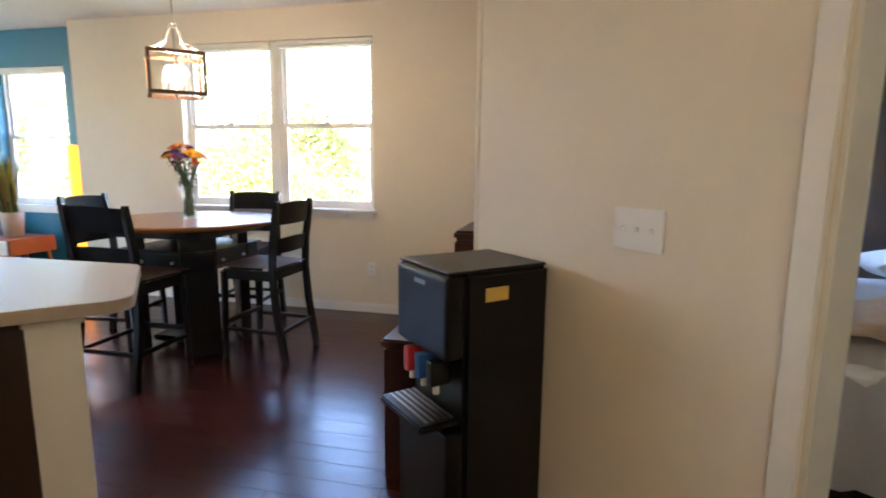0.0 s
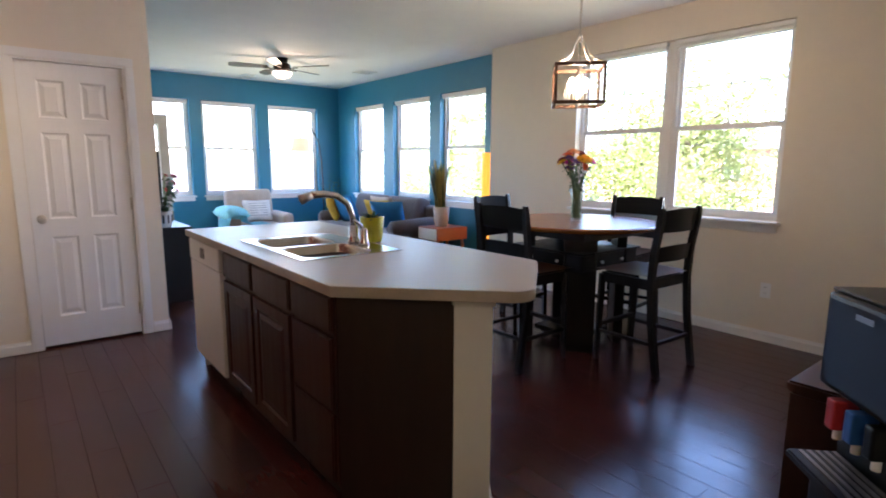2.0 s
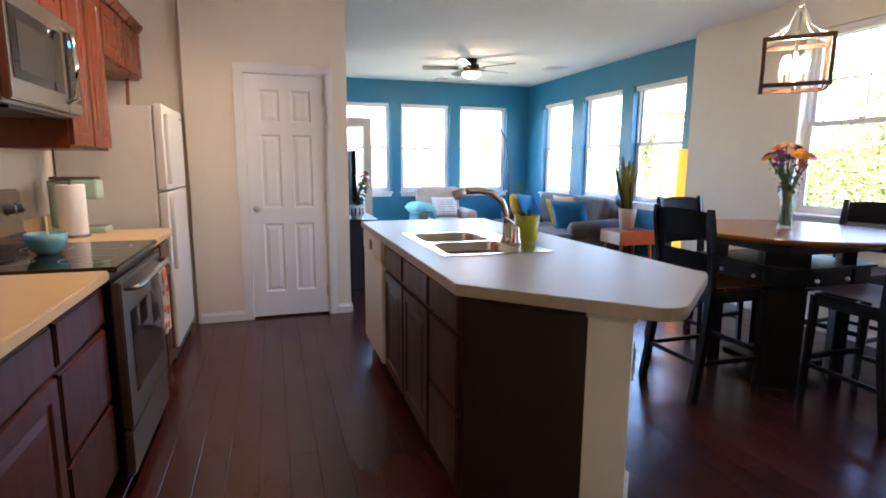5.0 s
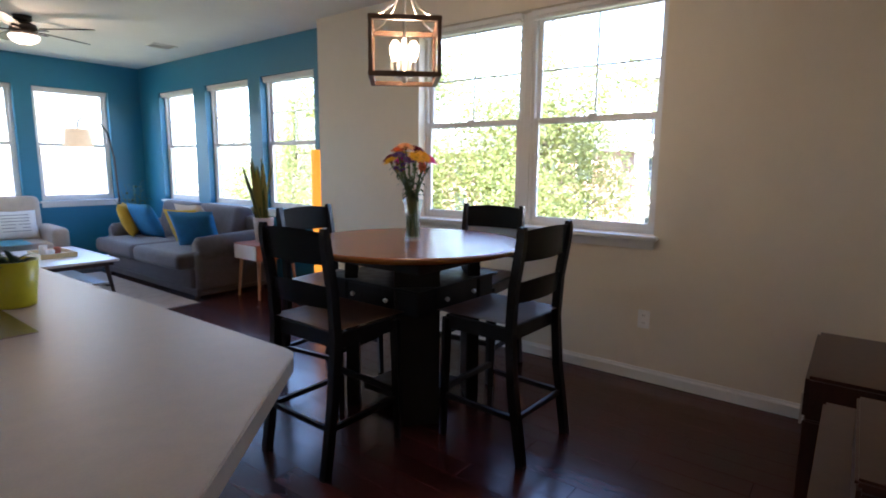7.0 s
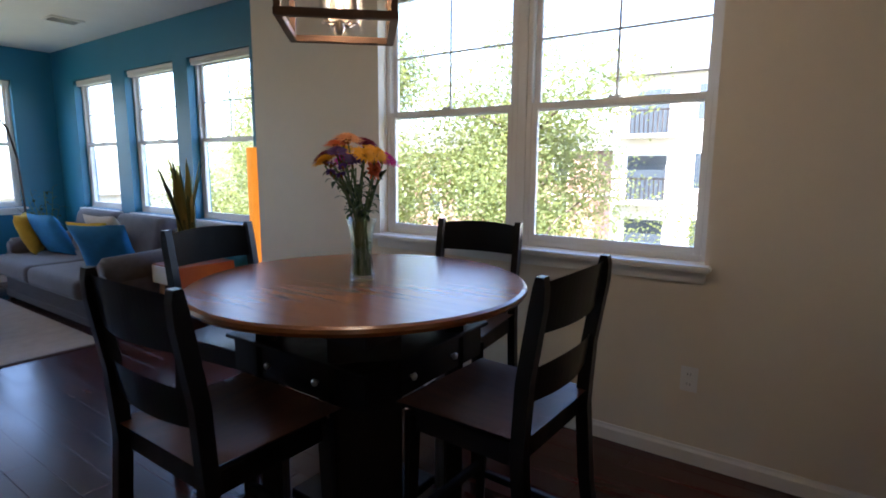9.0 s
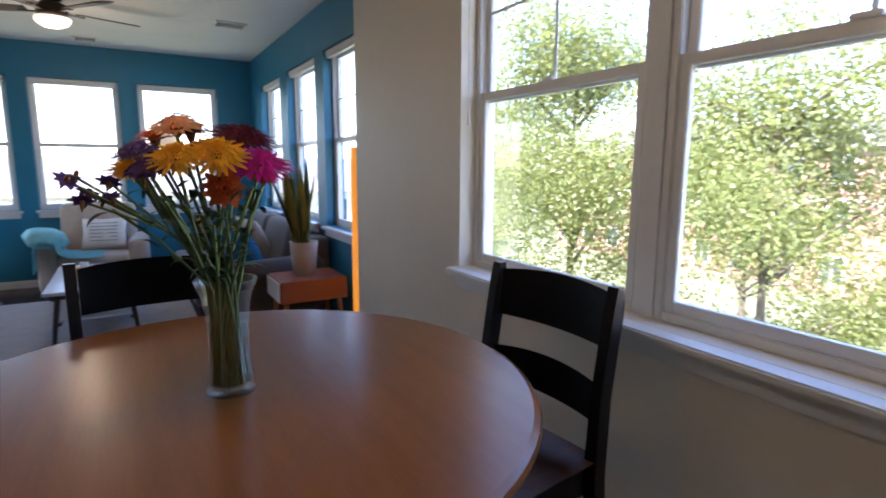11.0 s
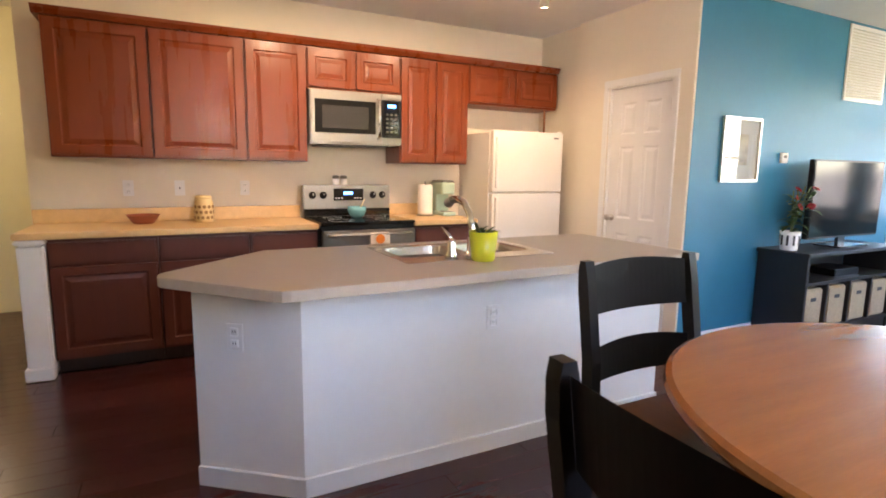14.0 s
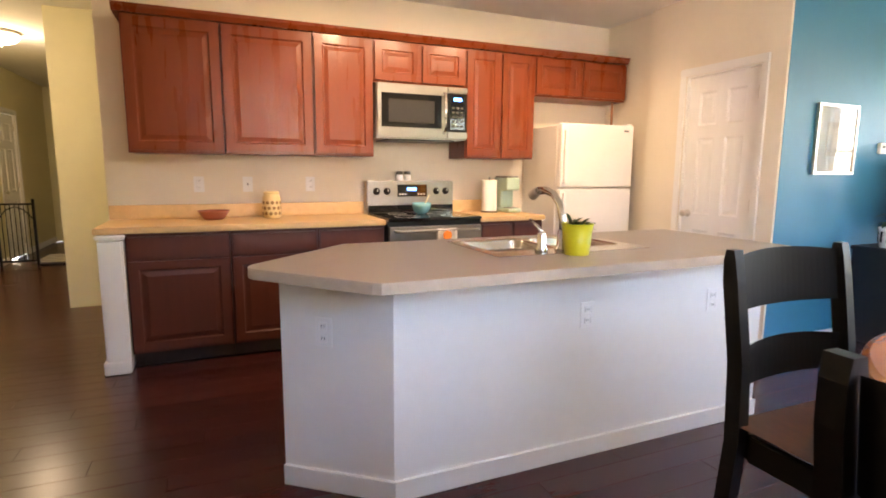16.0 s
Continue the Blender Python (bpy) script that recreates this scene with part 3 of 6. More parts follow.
for i in range(2):
    sash_window("window_dining_%d" % (i + 1), DW, D_WIN[3] - D_WIN[2], pose(XD, D_WIN[1] - i * (DW + 0.05), D_WIN[2], 0, 0, -90), "white double hung dining window with grille")
tagged(part("mullion", boxes((XD + 0.07, D_WIN[0] + DW, D_WIN[2], XD + 0.14, D_WIN[0] + DW + 0.05, D_WIN[3])), VINYL), "white vinyl post between two dining windows", "window", kind="structure")
sill(0, D_WIN[1] - D_WIN[0], pose(XD, D_WIN[1], D_WIN[2], 0, 0, -90), 0.06)
wd1 = bpy.data.objects["window_dining_1"]
cord = part("blind_cord", tube([(0.05, 0.012, 1.42), (0.05, 0.006, 1.0), (0.052, 0.006, 0.66)], 0.002, 6), VINYL, wd1, "white blind cord")
part("tassel", shift(lathe([(0, 0), (0.006, 0.002), (0.004, 0.045), (0, 0.05)]), 0.052, 0.006, 0.61), VINYL, cord)
sash_window("window_bedroom", 1.1, 1.4, pose(4.3, -0.83, 0.9, 0, 0, -90), "white double hung bedroom window", grid=None)

# ---- patio door, standing open into the room ----
casing("door_frame_patio", PATIO[1] - PATIO[0], PATIO[3], pose(XB, PATIO[0], 0, 0, 0, 90), label="white painted patio door casing")
pd = thing("door_patio", "taupe glazed patio door standing wide open", "door", at=(XB + 0.03, PATIO[1] - 0.03, 0.012), rz=-9)
w, h = 0.86, 2.0
part("leaf", boxes((0, 0, 0, 0.115, 0.04, h), (w - 0.115, 0, 0, w, 0.04, h), (0.115, 0, 0, w - 0.115, 0.04, 0.22), (0.115, 0, h - 0.13, w - 0.115, 0.04, h)), DOORTAN, pd, bevel=0.004)
part("glazing_bead", boxes((0.115, -0.006, 0.22, 0.145, 0.046, h - 0.13), (w - 0.145, -0.006, 0.22, w - 0.115, 0.046, h - 0.13), (0.145, -0.006, 0.22, w - 0.145, 0.046, 0.25), (0.145, -0.006, h - 0.16, w - 0.145, 0.046, h - 0.13)), TRIM, pd, "white glazing bead")
pn = part("pane", boxes((0.145, 0.017, 0.25, w - 0.145, 0.023, h - 0.16)), GLASS, pd, "clear glass pane")
pn.visible_shadow = False
part("door_knob", shift(lathe([(0, 0), (0.028, 0), (0.012, 0.012), (0.012, 0.04), (0.027, 0.05), (0.022, 0.068), (0, 0.07)]), m=pose(w - 0.06, 0, 0.95, 90)), NICKEL, pd, "nickel door knob", smooth=True)
part("deadbolt", shift(lathe([(0, 0), (0.026, 0), (0.022, 0.014), (0, 0.016)]), m=pose(w - 0.06, 0, 1.08, 90)), NICKEL, pd, "nickel deadbolt", smooth=True)

# balcony beyond the patio door
bal = thing("balcony", "wooden balcony with a dark metal railing", "balcony", at=(XB - 0.12, 8.1, 0), kind="structure")
part("deck", boxes((-1.7, -1.4, -0.15, -0.01, 1.4, -0.03)), DARKLEG, bal)
part("handrail", boxes((-1.68, -1.4, 1.0, -1.63, 1.4, 1.04)), BRONZE, bal)
part("bottom_rail", boxes((-1.68, -1.4, 0.05, -1.63, 1.4, 0.08)), BRONZE, bal)
for i in range(24):
    part("baluster", boxes((-1.665, -1.38 + i * 0.12, 0.08, -1.645, -1.36 + i * 0.12, 1.0)), BRONZE, bal)

# ---- kitchen: wall cabinets ----
UZ0, UZ1, UD = 1.375, 2.245, 0.325


def wall_cabinet(y0, y1, z0, z1, doors, label, depth=UD):
    """One upper unit against the kitchen wall; local x runs north, fronts face -y (into the room)."""
    w, h = y1 - y0, z1 - z0
    t = thing("wall_cabinet", label, "cabinet", "kitchen wall cabinets", (XW + depth + 0.001, y0, z0), 90)
    part("body", boxes((0.001, 0, 0, w - 0.001, depth - 0.003, h)), CHERRY, t, bevel=0.002)
    dw = w / doors
    for i in range(doors):
        part("door", shift(raised(dw - 0.022, h - 0.036, 0.02, 0.06 if dw > 0.3 else 0.045), i * dw + 0.011, -0.001, 0.018), CHERRY, t, bevel=0.0)
    return t


wall_cabinet(0.69, 1.275, UZ0, UZ1, 1, "cherry wall cabinet with one raised panel door")
wall_cabinet(1.275, 1.885, UZ0, UZ1, 1, "cherry wall cabinet with one raised panel door")
wall_cabinet(1.885, 2.335, UZ0, UZ1, 1, "cherry wall cabinet with one raised panel door")
wall_cabinet(2.335, 3.105, 1.93, UZ1, 2, "short cherry cabinet over the microwave")
wall_cabinet(3.105, 3.76, UZ0, UZ1, 2, "cherry wall cabinet with two narrow doors")
wall_cabinet(3.76, 4.745, 1.91, UZ1, 2, "short cherry cabinet above the refrigerator")
bm = bmesh.new()
prof = [(0.0, 0.0), (0.022, 0.0), (0.03, 0.012), (0.045, 0.03), (0.052, 0.05), (0.0, 0.05)]
for y in (0.655, 4.745):
    [bm.verts.new((XW + UD + 0.001 + px, y, UZ1 + 0.001 + pz)) for px, pz in prof]
bm.verts.ensure_lookup_table()
vs, k = list(bm.verts), len(prof)
bm.faces.new(vs[:k])
bm.faces.new(vs[k:])
for i in range(k):
    j = (i + 1) % k
    bm.faces.new((vs[i], vs[j], vs[k + j], vs[k + i]))
box(bm, XW + 0.002, 0.655, UZ1 + 0.001, XW + UD, 4.745, UZ1 + 0.05)
tagged(part("crown_moulding", bm, CHERRY), "cherry crown moulding along the wall cabinets", "moulding")

# ---- kitchen: base run ----
BD = 0.6


def base_cabinet(y0, y1, drawers, doors, label, x_back=XW, rz=90, material=BASEWOOD_SHADED, top=0.872, at=None, stack=False, group="kitchen base cabinets"):
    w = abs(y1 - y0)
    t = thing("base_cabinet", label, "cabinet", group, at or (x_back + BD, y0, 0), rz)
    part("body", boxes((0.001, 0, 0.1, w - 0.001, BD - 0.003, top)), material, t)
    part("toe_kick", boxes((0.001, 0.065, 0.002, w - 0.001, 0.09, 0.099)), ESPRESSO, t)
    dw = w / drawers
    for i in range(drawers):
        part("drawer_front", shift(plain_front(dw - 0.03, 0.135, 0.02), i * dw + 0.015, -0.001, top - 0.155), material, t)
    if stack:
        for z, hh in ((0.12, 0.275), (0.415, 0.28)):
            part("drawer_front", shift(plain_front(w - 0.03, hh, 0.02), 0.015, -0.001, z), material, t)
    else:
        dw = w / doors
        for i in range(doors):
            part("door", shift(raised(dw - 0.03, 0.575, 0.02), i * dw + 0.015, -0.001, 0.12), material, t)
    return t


base_cabinet(0.665, 1.27, 1, 1, "cherry base cabinet with one drawer and door, coloured as shaded")
base_cabinet(1.27, 1.84, 1, 1, "cherry base cabinet with one drawer and door, coloured as shaded")
base_cabinet(1.84, 2.33, 1, 1, "cherry three drawer base cabinet, coloured as shaded", stack=True)
base_cabinet(3.115, 3.70, 2, 2, "cherry base cabinet beside the range, coloured as shaded")
hw = thing("half_wall", "white painted half wall closing the base cabinets", "wall", at=(XW, 0.525, 0), kind="structure")
part("core", boxes((0.002, 0, 0, 0.66, 0.135, 0.845)), ISLE, hw, bevel=0.012)
part("cap_trim", boxes((0.002, -0.012, 0.846, 0.675, 0.147, 0.872)), TRIM, hw, bevel=0.008)
part("base_trim", boxes((0.002, -0.013, 0.002, 0.674, 0.136, 0.085)), TRIM, hw, bevel=0.006)


def worktop(y0, y1, label):
    t = thing("worktop", label, "worktop", at=(XW, 0, 0))
    part("slab", boxes((0.002, y0, 0.874, 0.645, y1, 0.914)), LAMINATE, t, bevel=0.006)
    part("backsplash", boxes((0.002, y0, 0.915, 0.022, y1, 1.015)), LAMINATE, t, bevel=0.003)
    return t


worktop(0.505, 2.332, "beige speckled laminate worktop with backsplash")
worktop(3.112, 3.705, "short beige laminate worktop beside the range")

# ---- range ----
rg = thing("range", "stainless steel electric range with black glass cooktop", "stove", at=(XW + 0.64, 2.34, 0), rz=90)
W = 0.764
part("body", boxes((0.002, 0.0, 0.06, W - 0.002, 0.60, 0.9)), BLACKPL, rg)
part("cooktop", boxes((0, -0.03, 0.901, W, 0.55, 0.924)), BLACKGLASS, rg, "black glass cooktop", bevel=0.006)
for x, y, r in ((0.2, 0.12, 0.1), (0.56, 0.12, 0.08), (0.2, 0.38, 0.075), (0.56, 0.38, 0.1)):
    part("burner_ring", shift(lathe([(r - 0.004, 0), (r - 0.004, 0.0006), (r, 0.0006), (r, 0)]), x, y, 0.9245), NICKEL, rg)
od = part("oven_door", boxes((0.006, -0.035, 0.27, W - 0.006, -0.001, 0.86)), STEEL, rg, "stainless oven door", bevel=0.006)
part("oven_window", boxes((0.11, -0.038, 0.38, W - 0.11, -0.036, 0.72)), BLACKGLASS, od, "black glass oven window")
part("handle", tube([(0.05, -0.036, 0.83), (0.05, -0.075, 0.83), (0.08, -0.085, 0.83), (W - 0.08, -0.085, 0.83), (W - 0.05, -0.075, 0.83), (W - 0.05, -0.036, 0.83)], 0.012), STEEL, od, "steel oven handle", smooth=True)
part("storage_drawer", boxes((0.006, -0.03, 0.07, W - 0.006, -0.001, 0.255)), STEEL, rg, bevel=0.006)
bp = part("backguard", boxes((0, 0.53, 0.925, W, 0.60, 1.185)), STEEL, rg, "steel control panel", bevel=0.01)
part("control_strip", boxes((0.004, 0.526, 0.925, W - 0.004, 0.529, 0.985)), BLACKGLASS, bp)
part("display", boxes((0.255, 0.524, 1.055, 0.515, 0.529, 1.155)), BLACKGLASS, bp)
part("clock", boxes((0.34, 0.522, 1.105, 0.42, 0.524, 1.13)), BLUELED, bp, "blue lit clock")
for x in (0.275, 0.3, 0.325, 0.44, 0.465, 0.49):
    part("button", boxes((x - 0.007, 0.5225, 1.07, x + 0.007, 0.524, 1.08)), PLATE, bp)
for x in (0.075, 0.165, 0.605, 0.69):
    k = part("knob", shift(lathe([(0, 0.03), (0.018, 0.03), (0.024, 0.0), (0.03, 0.0), (0.03, -0.004)], 20), m=pose(x, 0.528, 1.1, 90)), BLACKPL, bp, "black control knob", smooth=True)
    part("pointer", boxes((x - 0.002, 0.4955, 1.1, x + 0.002, 0.498, 1.118)), PLATE, k)
tw = thing("dish_towel", "white dish towel with orange sun print over the oven handle", "towel", at=(XW + 0.64, 2.34 + 0.36, 0.03), rz=90)
bm = bmesh.new()
n = 8
rows = [(-0.062, 0.56), (-0.066, 0.68), (-0.071, 0.79), (-0.085, 0.816), (-0.1, 0.79), (-0.104, 0.65), (-0.106, 0.5)]
g = [[bm.verts.new((0.0225 * i, y + 0.004 * math.sin(i * 1.7 + j), z)) for i in range(n)] for j, (y, z) in enumerate(rows)]
for a, b in zip(g, g[1:]):
    for i in range(n - 1):
        bm.faces.new((a[i], a[i + 1], b[i + 1], b[i]))
bmesh.ops.solidify(bm, geom=bm.faces[:], thickness=0.004)
cl = part("cloth", bm, CLOTH, tw, smooth=True)
for dx, dz, r, mt in ((0.075, 0.765, 0.036, ORANGEPR), (0.03, 0.70, 0.016, PINKPR), (0.125, 0.70, 0.016, PINKPR), (0.05, 0.62, 0.018, ORANGEPR), (0.11, 0.60, 0.022, PINKPR), (0.04, 0.54, 0.016, PINKPR), (0.1, 0.53, 0.018, ORANGEPR)):
    part("print", shift(lathe([(0, 0.004), (r, 0.003), (r, 0)], 16), m=pose(dx, -0.1075, dz, 90)), mt, cl)

# ---- microwave over the range ----
mw = thing("microwave", "stainless steel over the range microwave", "microwave", at=(XW + 0.37, 2.342, 1.515), rz=90)
W, Hm = 0.756, 0.412
part("body", boxes((0, 0.0, 0, W, 0.365, Hm)), STEEL, mw, bevel=0.004)
md = part("door", boxes((0.004, -0.03, 0.012, 0.575, -0.001, Hm - 0.004)), STEEL, mw, bevel=0.006)
part("door_window", boxes((0.035, -0.033, 0.085, 0.525, -0.031, Hm - 0.075)), BLACKGLASS, md)
part("mesh_screen", boxes((0.09, -0.0345, 0.12, 0.465, -0.0335, Hm - 0.12)), pm("oven_mesh", (0.035, 0.032, 0.03), 0.22, 0.1, 60), md)
part("handle", tube([(0.545, -0.03, 0.05), (0.545, -0.07, 0.07), (0.545, -0.078, Hm / 2), (0.545, -0.07, Hm - 0.07), (0.545, -0.03, Hm - 0.05)], 0.011), CHROME, md, "chrome bar handle", smooth=True)
cp = part("control_panel", boxes((0.58, -0.028, 0.062, W - 0.004, -0.001, Hm - 0.05)), BLACKPL, mw, "black control panel", bevel=0.005)
part("trim_strip", boxes((0.58, -0.028, 0.012, W - 0.004, -0.001, 0.061)), STEEL, mw, bevel=0.004)
part("trim_strip", boxes((0.58, -0.028, Hm - 0.049, W - 0.004, -0.001, Hm - 0.004)), STEEL, mw, bevel=0.004)
part("keypad", boxes((0.6, -0.031, 0.08, W - 0.03, -0.029, Hm - 0.06)), BLACKGLASS, cp)
part("clock", boxes((0.63, -0.0325, Hm - 0.11, 0.7, -0.0315, Hm - 0.085)), BLUELED, cp, "blue lit clock")
for i in range(5):
    for j in range(3):
        part("button", boxes((0.615 + 0.037 * j, -0.0322, 0.1 + 0.035 * i, 0.637 + 0.037 * j, -0.0315, 0.116 + 0.035 * i)), KEYGREY, cp)
part("vent_grille", boxes((0.1, 0.02, -0.012, W - 0.1, 0.36, -0.001)), BLACKPL, mw)

# ---- refrigerator ----
fg = thing("refrigerator", "white top freezer refrigerator", "refrigerator", at=(XW + 0.61, 3.86, 0), rz=90)
W = 0.762
part("body", boxes((0, 0.062, 0.03, W, 0.60, 1.655)), FRIDGE, fg, bevel=0.008)
for nm, a, b in (("freezer_door", 1.135, 1.672), ("fridge_door", 0.10, 1.125)):
    dd = part(nm, pad(0.001, 0.0, a, W - 0.001, 0.056, b, 0.014, 3), FRIDGE, fg, smooth=False)
    part("handle", pad(0.02, -0.028, a + 0.04 if nm == "freezer_door" else b - 0.5, 0.05, -0.001, b - 0.06 if nm == "freezer_door" else b - 0.03, 0.009, 2), FRIDGE, dd, "moulded white handle")
part("toe_grille", boxes((0.02, 0.03, 0.012, W - 0.02, 0.06, 0.09)), GREYBAR, fg)
part("badge", boxes((W - 0.11, -0.003, 1.615, W - 0.06, -0.0005, 1.63)), GREYBAR, fg, "small grey badge")
part("hinge_cap", boxes((W - 0.07, 0.01, 1.673, W - 0.01, 0.08, 1.685)), FRIDGE, fg, bevel=0.004)
tagged(part("supply_pipe", tube([(XW + 0.26, 4.66, 1.93), (XW + 0.26, 4.66, 1.86), (XW + 0.25, 4.67, 1.665)], 0.012, 8), pm("copper_brown", (0.35, 0.16, 0.08), 0.4, metal=0.6), smooth=True), "brown rod hanging between cabinet and refrigerator", "pipe")

# ---- island ----
isl = thing("island", "kitchen island with white drywall back and dark end panel", "kitchen island", at=(0, 0, 0))
PA, PB, PC = Vector((0.58, 1.80)), Vector((0.98, 1.40)), Vector((1.27, 1.77))
PM = PA.lerp(PB, 0.76)
core = part("drywall_body", prism([(PB.x, PB.y), (PC.x, PC.y), (1.265, 3.76), (1.12, 3.76), (1.12, 1.93), (PM.x, PM.y)], 0, 0.845), ISLE, isl, "white painted drywall", bevel=0.012)
part("cap_trim", prism([(PB.x - 0.002, PB.y - 0.018), (PC.x + 0.016, PC.y - 0.006), (1.28, 3.765), (1.1, 3.765), (1.1, 1.94), (PM.x - 0.014, PM.y - 0.008)], 0.846, 0.872), TRIM, isl, bevel=0.006)
ep = (PB - PA).normalized()
en = Vector((ep.y, -ep.x))
part("end_panel", prism([(PA.x, PA.y), (PM.x - 0.003 * ep.x, PM.y - 0.003 * ep.y), (PM.x - 0.003 * ep.x - 0.03 * en.x, PM.y - 0.003 * ep.y - 0.03 * en.y), (0.62, 1.86)], 0.0, 0.872), ESPRESSO, isl, "dark espresso end panel")
for p, q in ((PB, PC), (PC, Vector((1.265, 3.76)))):
    d = (q - p).normalized()
    o = Vector((d.y, -d.x)) * 0.014
    part("base_trim", prism([(p.x, p.y), (q.x, q.y), (q.x + o.x + d.x * 0.01, q.y + o.y + d.y * 0.006), (p.x + o.x, p.y + o.y)], 0.002, 0.085), TRIM, isl)
o = Vector((ep.y, -ep.x)) * -0.014
part("base_trim", prism([(PM.x, PM.y), (PB.x, PB.y), (PB.x + o.x, PB.y + o.y), (PM.x + o.x, PM.y + o.y)], 0.002, 0.085), TRIM, isl)
part("far_end", boxes((0.6, 3.74, 0.0, 1.119, 3.76, 0.845)), ISLE, isl)

base_cabinet(0, 0.385, 1, 1, "island drawer cabinet, coloured as shaded", rz=-90, at=(0.58, 2.195, 0), material=ISLEWOOD_SHADED, stack=True, group="island base cabinets").scale = (1, 0.84, 1)
base_cabinet(0, 0.46, 1, 1, "island cabinet under the sink, coloured as shaded", rz=-90, at=(0.58, 2.66, 0), material=ISLEWOOD_SHADED, group="island base cabinets").scale = (1, 0.84, 1)
base_cabinet(0, 0.46, 1, 1, "island cabinet under the sink, coloured as shaded", rz=-90, at=(0.58, 3.125, 0), material=ISLEWOOD_SHADED, group="island base cabinets").scale = (1, 0.84, 1)
dwm = thing("dishwasher", "white dishwasher built into the island", "dishwasher", at=(0.578, 3.738, 0), rz=-90)
part("door", pad(0.0, -0.03, 0.12, 0.61, 0.0, 0.735, 0.008, 2), FRIDGE, dwm)
part("control_panel", pad(0.0, -0.034, 0.74, 0.61, 0.0, 0.868, 0.008, 2), FRIDGE, dwm)
part("latch", boxes((0.27, -0.04, 0.775, 0.34, -0.0345, 0.835)), GREYBAR, dwm, "grey latch handle")
part("body", boxes((0.004, 0.002, 0.1, 0.606, 0.5, 0.866)), PLATE, dwm)
part("kick_plate", boxes((0.01, 0.05, 0.002, 0.6, 0.07, 0.1)), BLACKPL, dwm)

# island top with the hole for the sink
SX0, SX1, SY0, SY1 = 0.665, 1.165, 2.27, 3.05
itop = thing("island_worktop", "taupe laminate island worktop with clipped rounded corner", "worktop", at=(0, 0, 0))
outer = [(0.538, 3.80), (0.53, 1.75)]
cen, r0 = Vector((1.035, 1.375)), 0.09
for a in range(230, 316, 14):
    outer.append((cen.x + r0 * math.cos(radians(a)), cen.y + r0 * math.sin(radians(a))))
outer += [(1.475, 1.635), (1.495, 1.66), (1.50, 1.69), (1.455, 3.80)]
bm = bmesh.new()
inner = [(SX0, SY0), (SX1, SY0), (SX1, SY1), (SX0, SY1)]
vo = [bm.verts.new((x, y, 0.914)) for x, y in outer]
vi = [bm.verts.new((x, y, 0.914)) for x, y in inner]
eds = [bm.edges.new((vo[i], vo[(i + 1) % len(vo)])) for i in range(len(vo))] + [bm.edges.new((vi[i], vi[(i + 1) % 4])) for i in range(4)]
bmesh.ops.triangle_fill(bm, edges=eds, use_beauty=True)
ext = bmesh.ops.extrude_face_region(bm, geom=bm.faces[:])
bmesh.ops.translate(bm, vec=(0, 0, -0.04), verts=[v for v in ext["geom"] if isinstance(v, bmesh.types.BMVert)])
part("slab", bm, ISLETOP, itop, bevel=0.005)

sk = thing("sink", "stainless steel double bowl drop in sink", "sink", at=(0, 0, 0))
bm = bmesh.new()


def bowl(bm, x0, y0, x1, y1, zt, zb):
    r = []
    for i, z in ((0.0, zt), (0.004, zt - 0.01), (0.012, zb + 0.03), (0.045, zb)):
        ring = []
        for cx, cy, a0 in ((x1 - i - 0.05, y1 - i - 0.05, 0), (x0 + i + 0.05, y1 - i - 0.05, 90), (x0 + i + 0.05, y0 + i + 0.05, 180), (x1 - i - 0.05, y0 + i + 0.05, 270)):
            for k in range(5):
                a = radians(a0 + k * 22.5)
                ring.append(bm.verts.new((cx + 0.05 * math.cos(a), cy + 0.05 * math.sin(a), z)))
        r.append(ring)
    for a, b in zip(r, r[1:]):
        for k in range(20):
            bm.faces.new((a[k], a[(k + 1) % 20], b[(k + 1) % 20], b[k]))
    bm.faces.new(r[-1])
    return r[0]


tops = []
for nm, y0, y1 in (("left_bowl", 2.30, 2.645), ("right_bowl", 2.675, 3.02)):
    b = bmesh.new()
    bowl(b, 0.695, y0, 1.05, y1, 0.917, 0.74)
    bo = part("bowl", b, SINKSTEEL, sk, smooth=True)
    part("drain", shift(lathe([(0, 0.002), (0.022, 0.003), (0.042, 0.006), (0.044, 0.001)]), 0.87, (y0 + y1) / 2, 0.741), CHROME, bo, smooth=True)
rim_outer = [(0.65, 2.255), (1.18, 2.255), (1.18, 3.065), (0.65, 3.065)]
ev = [bm.verts.new((x, y, 0.918)) for x, y in rim_outer]
eds = [bm.edges.new((ev[i], ev[(i + 1) % 4])) for i in range(4)]
for y0, y1 in ((2.30, 2.645), (2.675, 3.02)):
    ring = []
    for cx, cy, a0 in ((1.05 - 0.05, y1 - 0.05, 0), (0.695 + 0.05, y1 - 0.05, 90), (0.695 + 0.05, y0 + 0.05, 180), (1.05 - 0.05, y0 + 0.05, 270)):
        for k in range(5):
            a = radians(a0 + k * 22.5)
            ring.append(bm.verts.new((cx + 0.05 * math.cos(a), cy + 0.05 * math.sin(a), 0.918)))
    eds += [bm.edges.new((ring[i], ring[(i + 1) % 20])) for i in range(20)]
bmesh.ops.triangle_fill(bm, edges=eds, use_beauty=True)
bmesh.ops.solidify(bm, geom=bm.faces[:], thickness=0.003)
part("rim", bm, SINKSTEEL, sk)

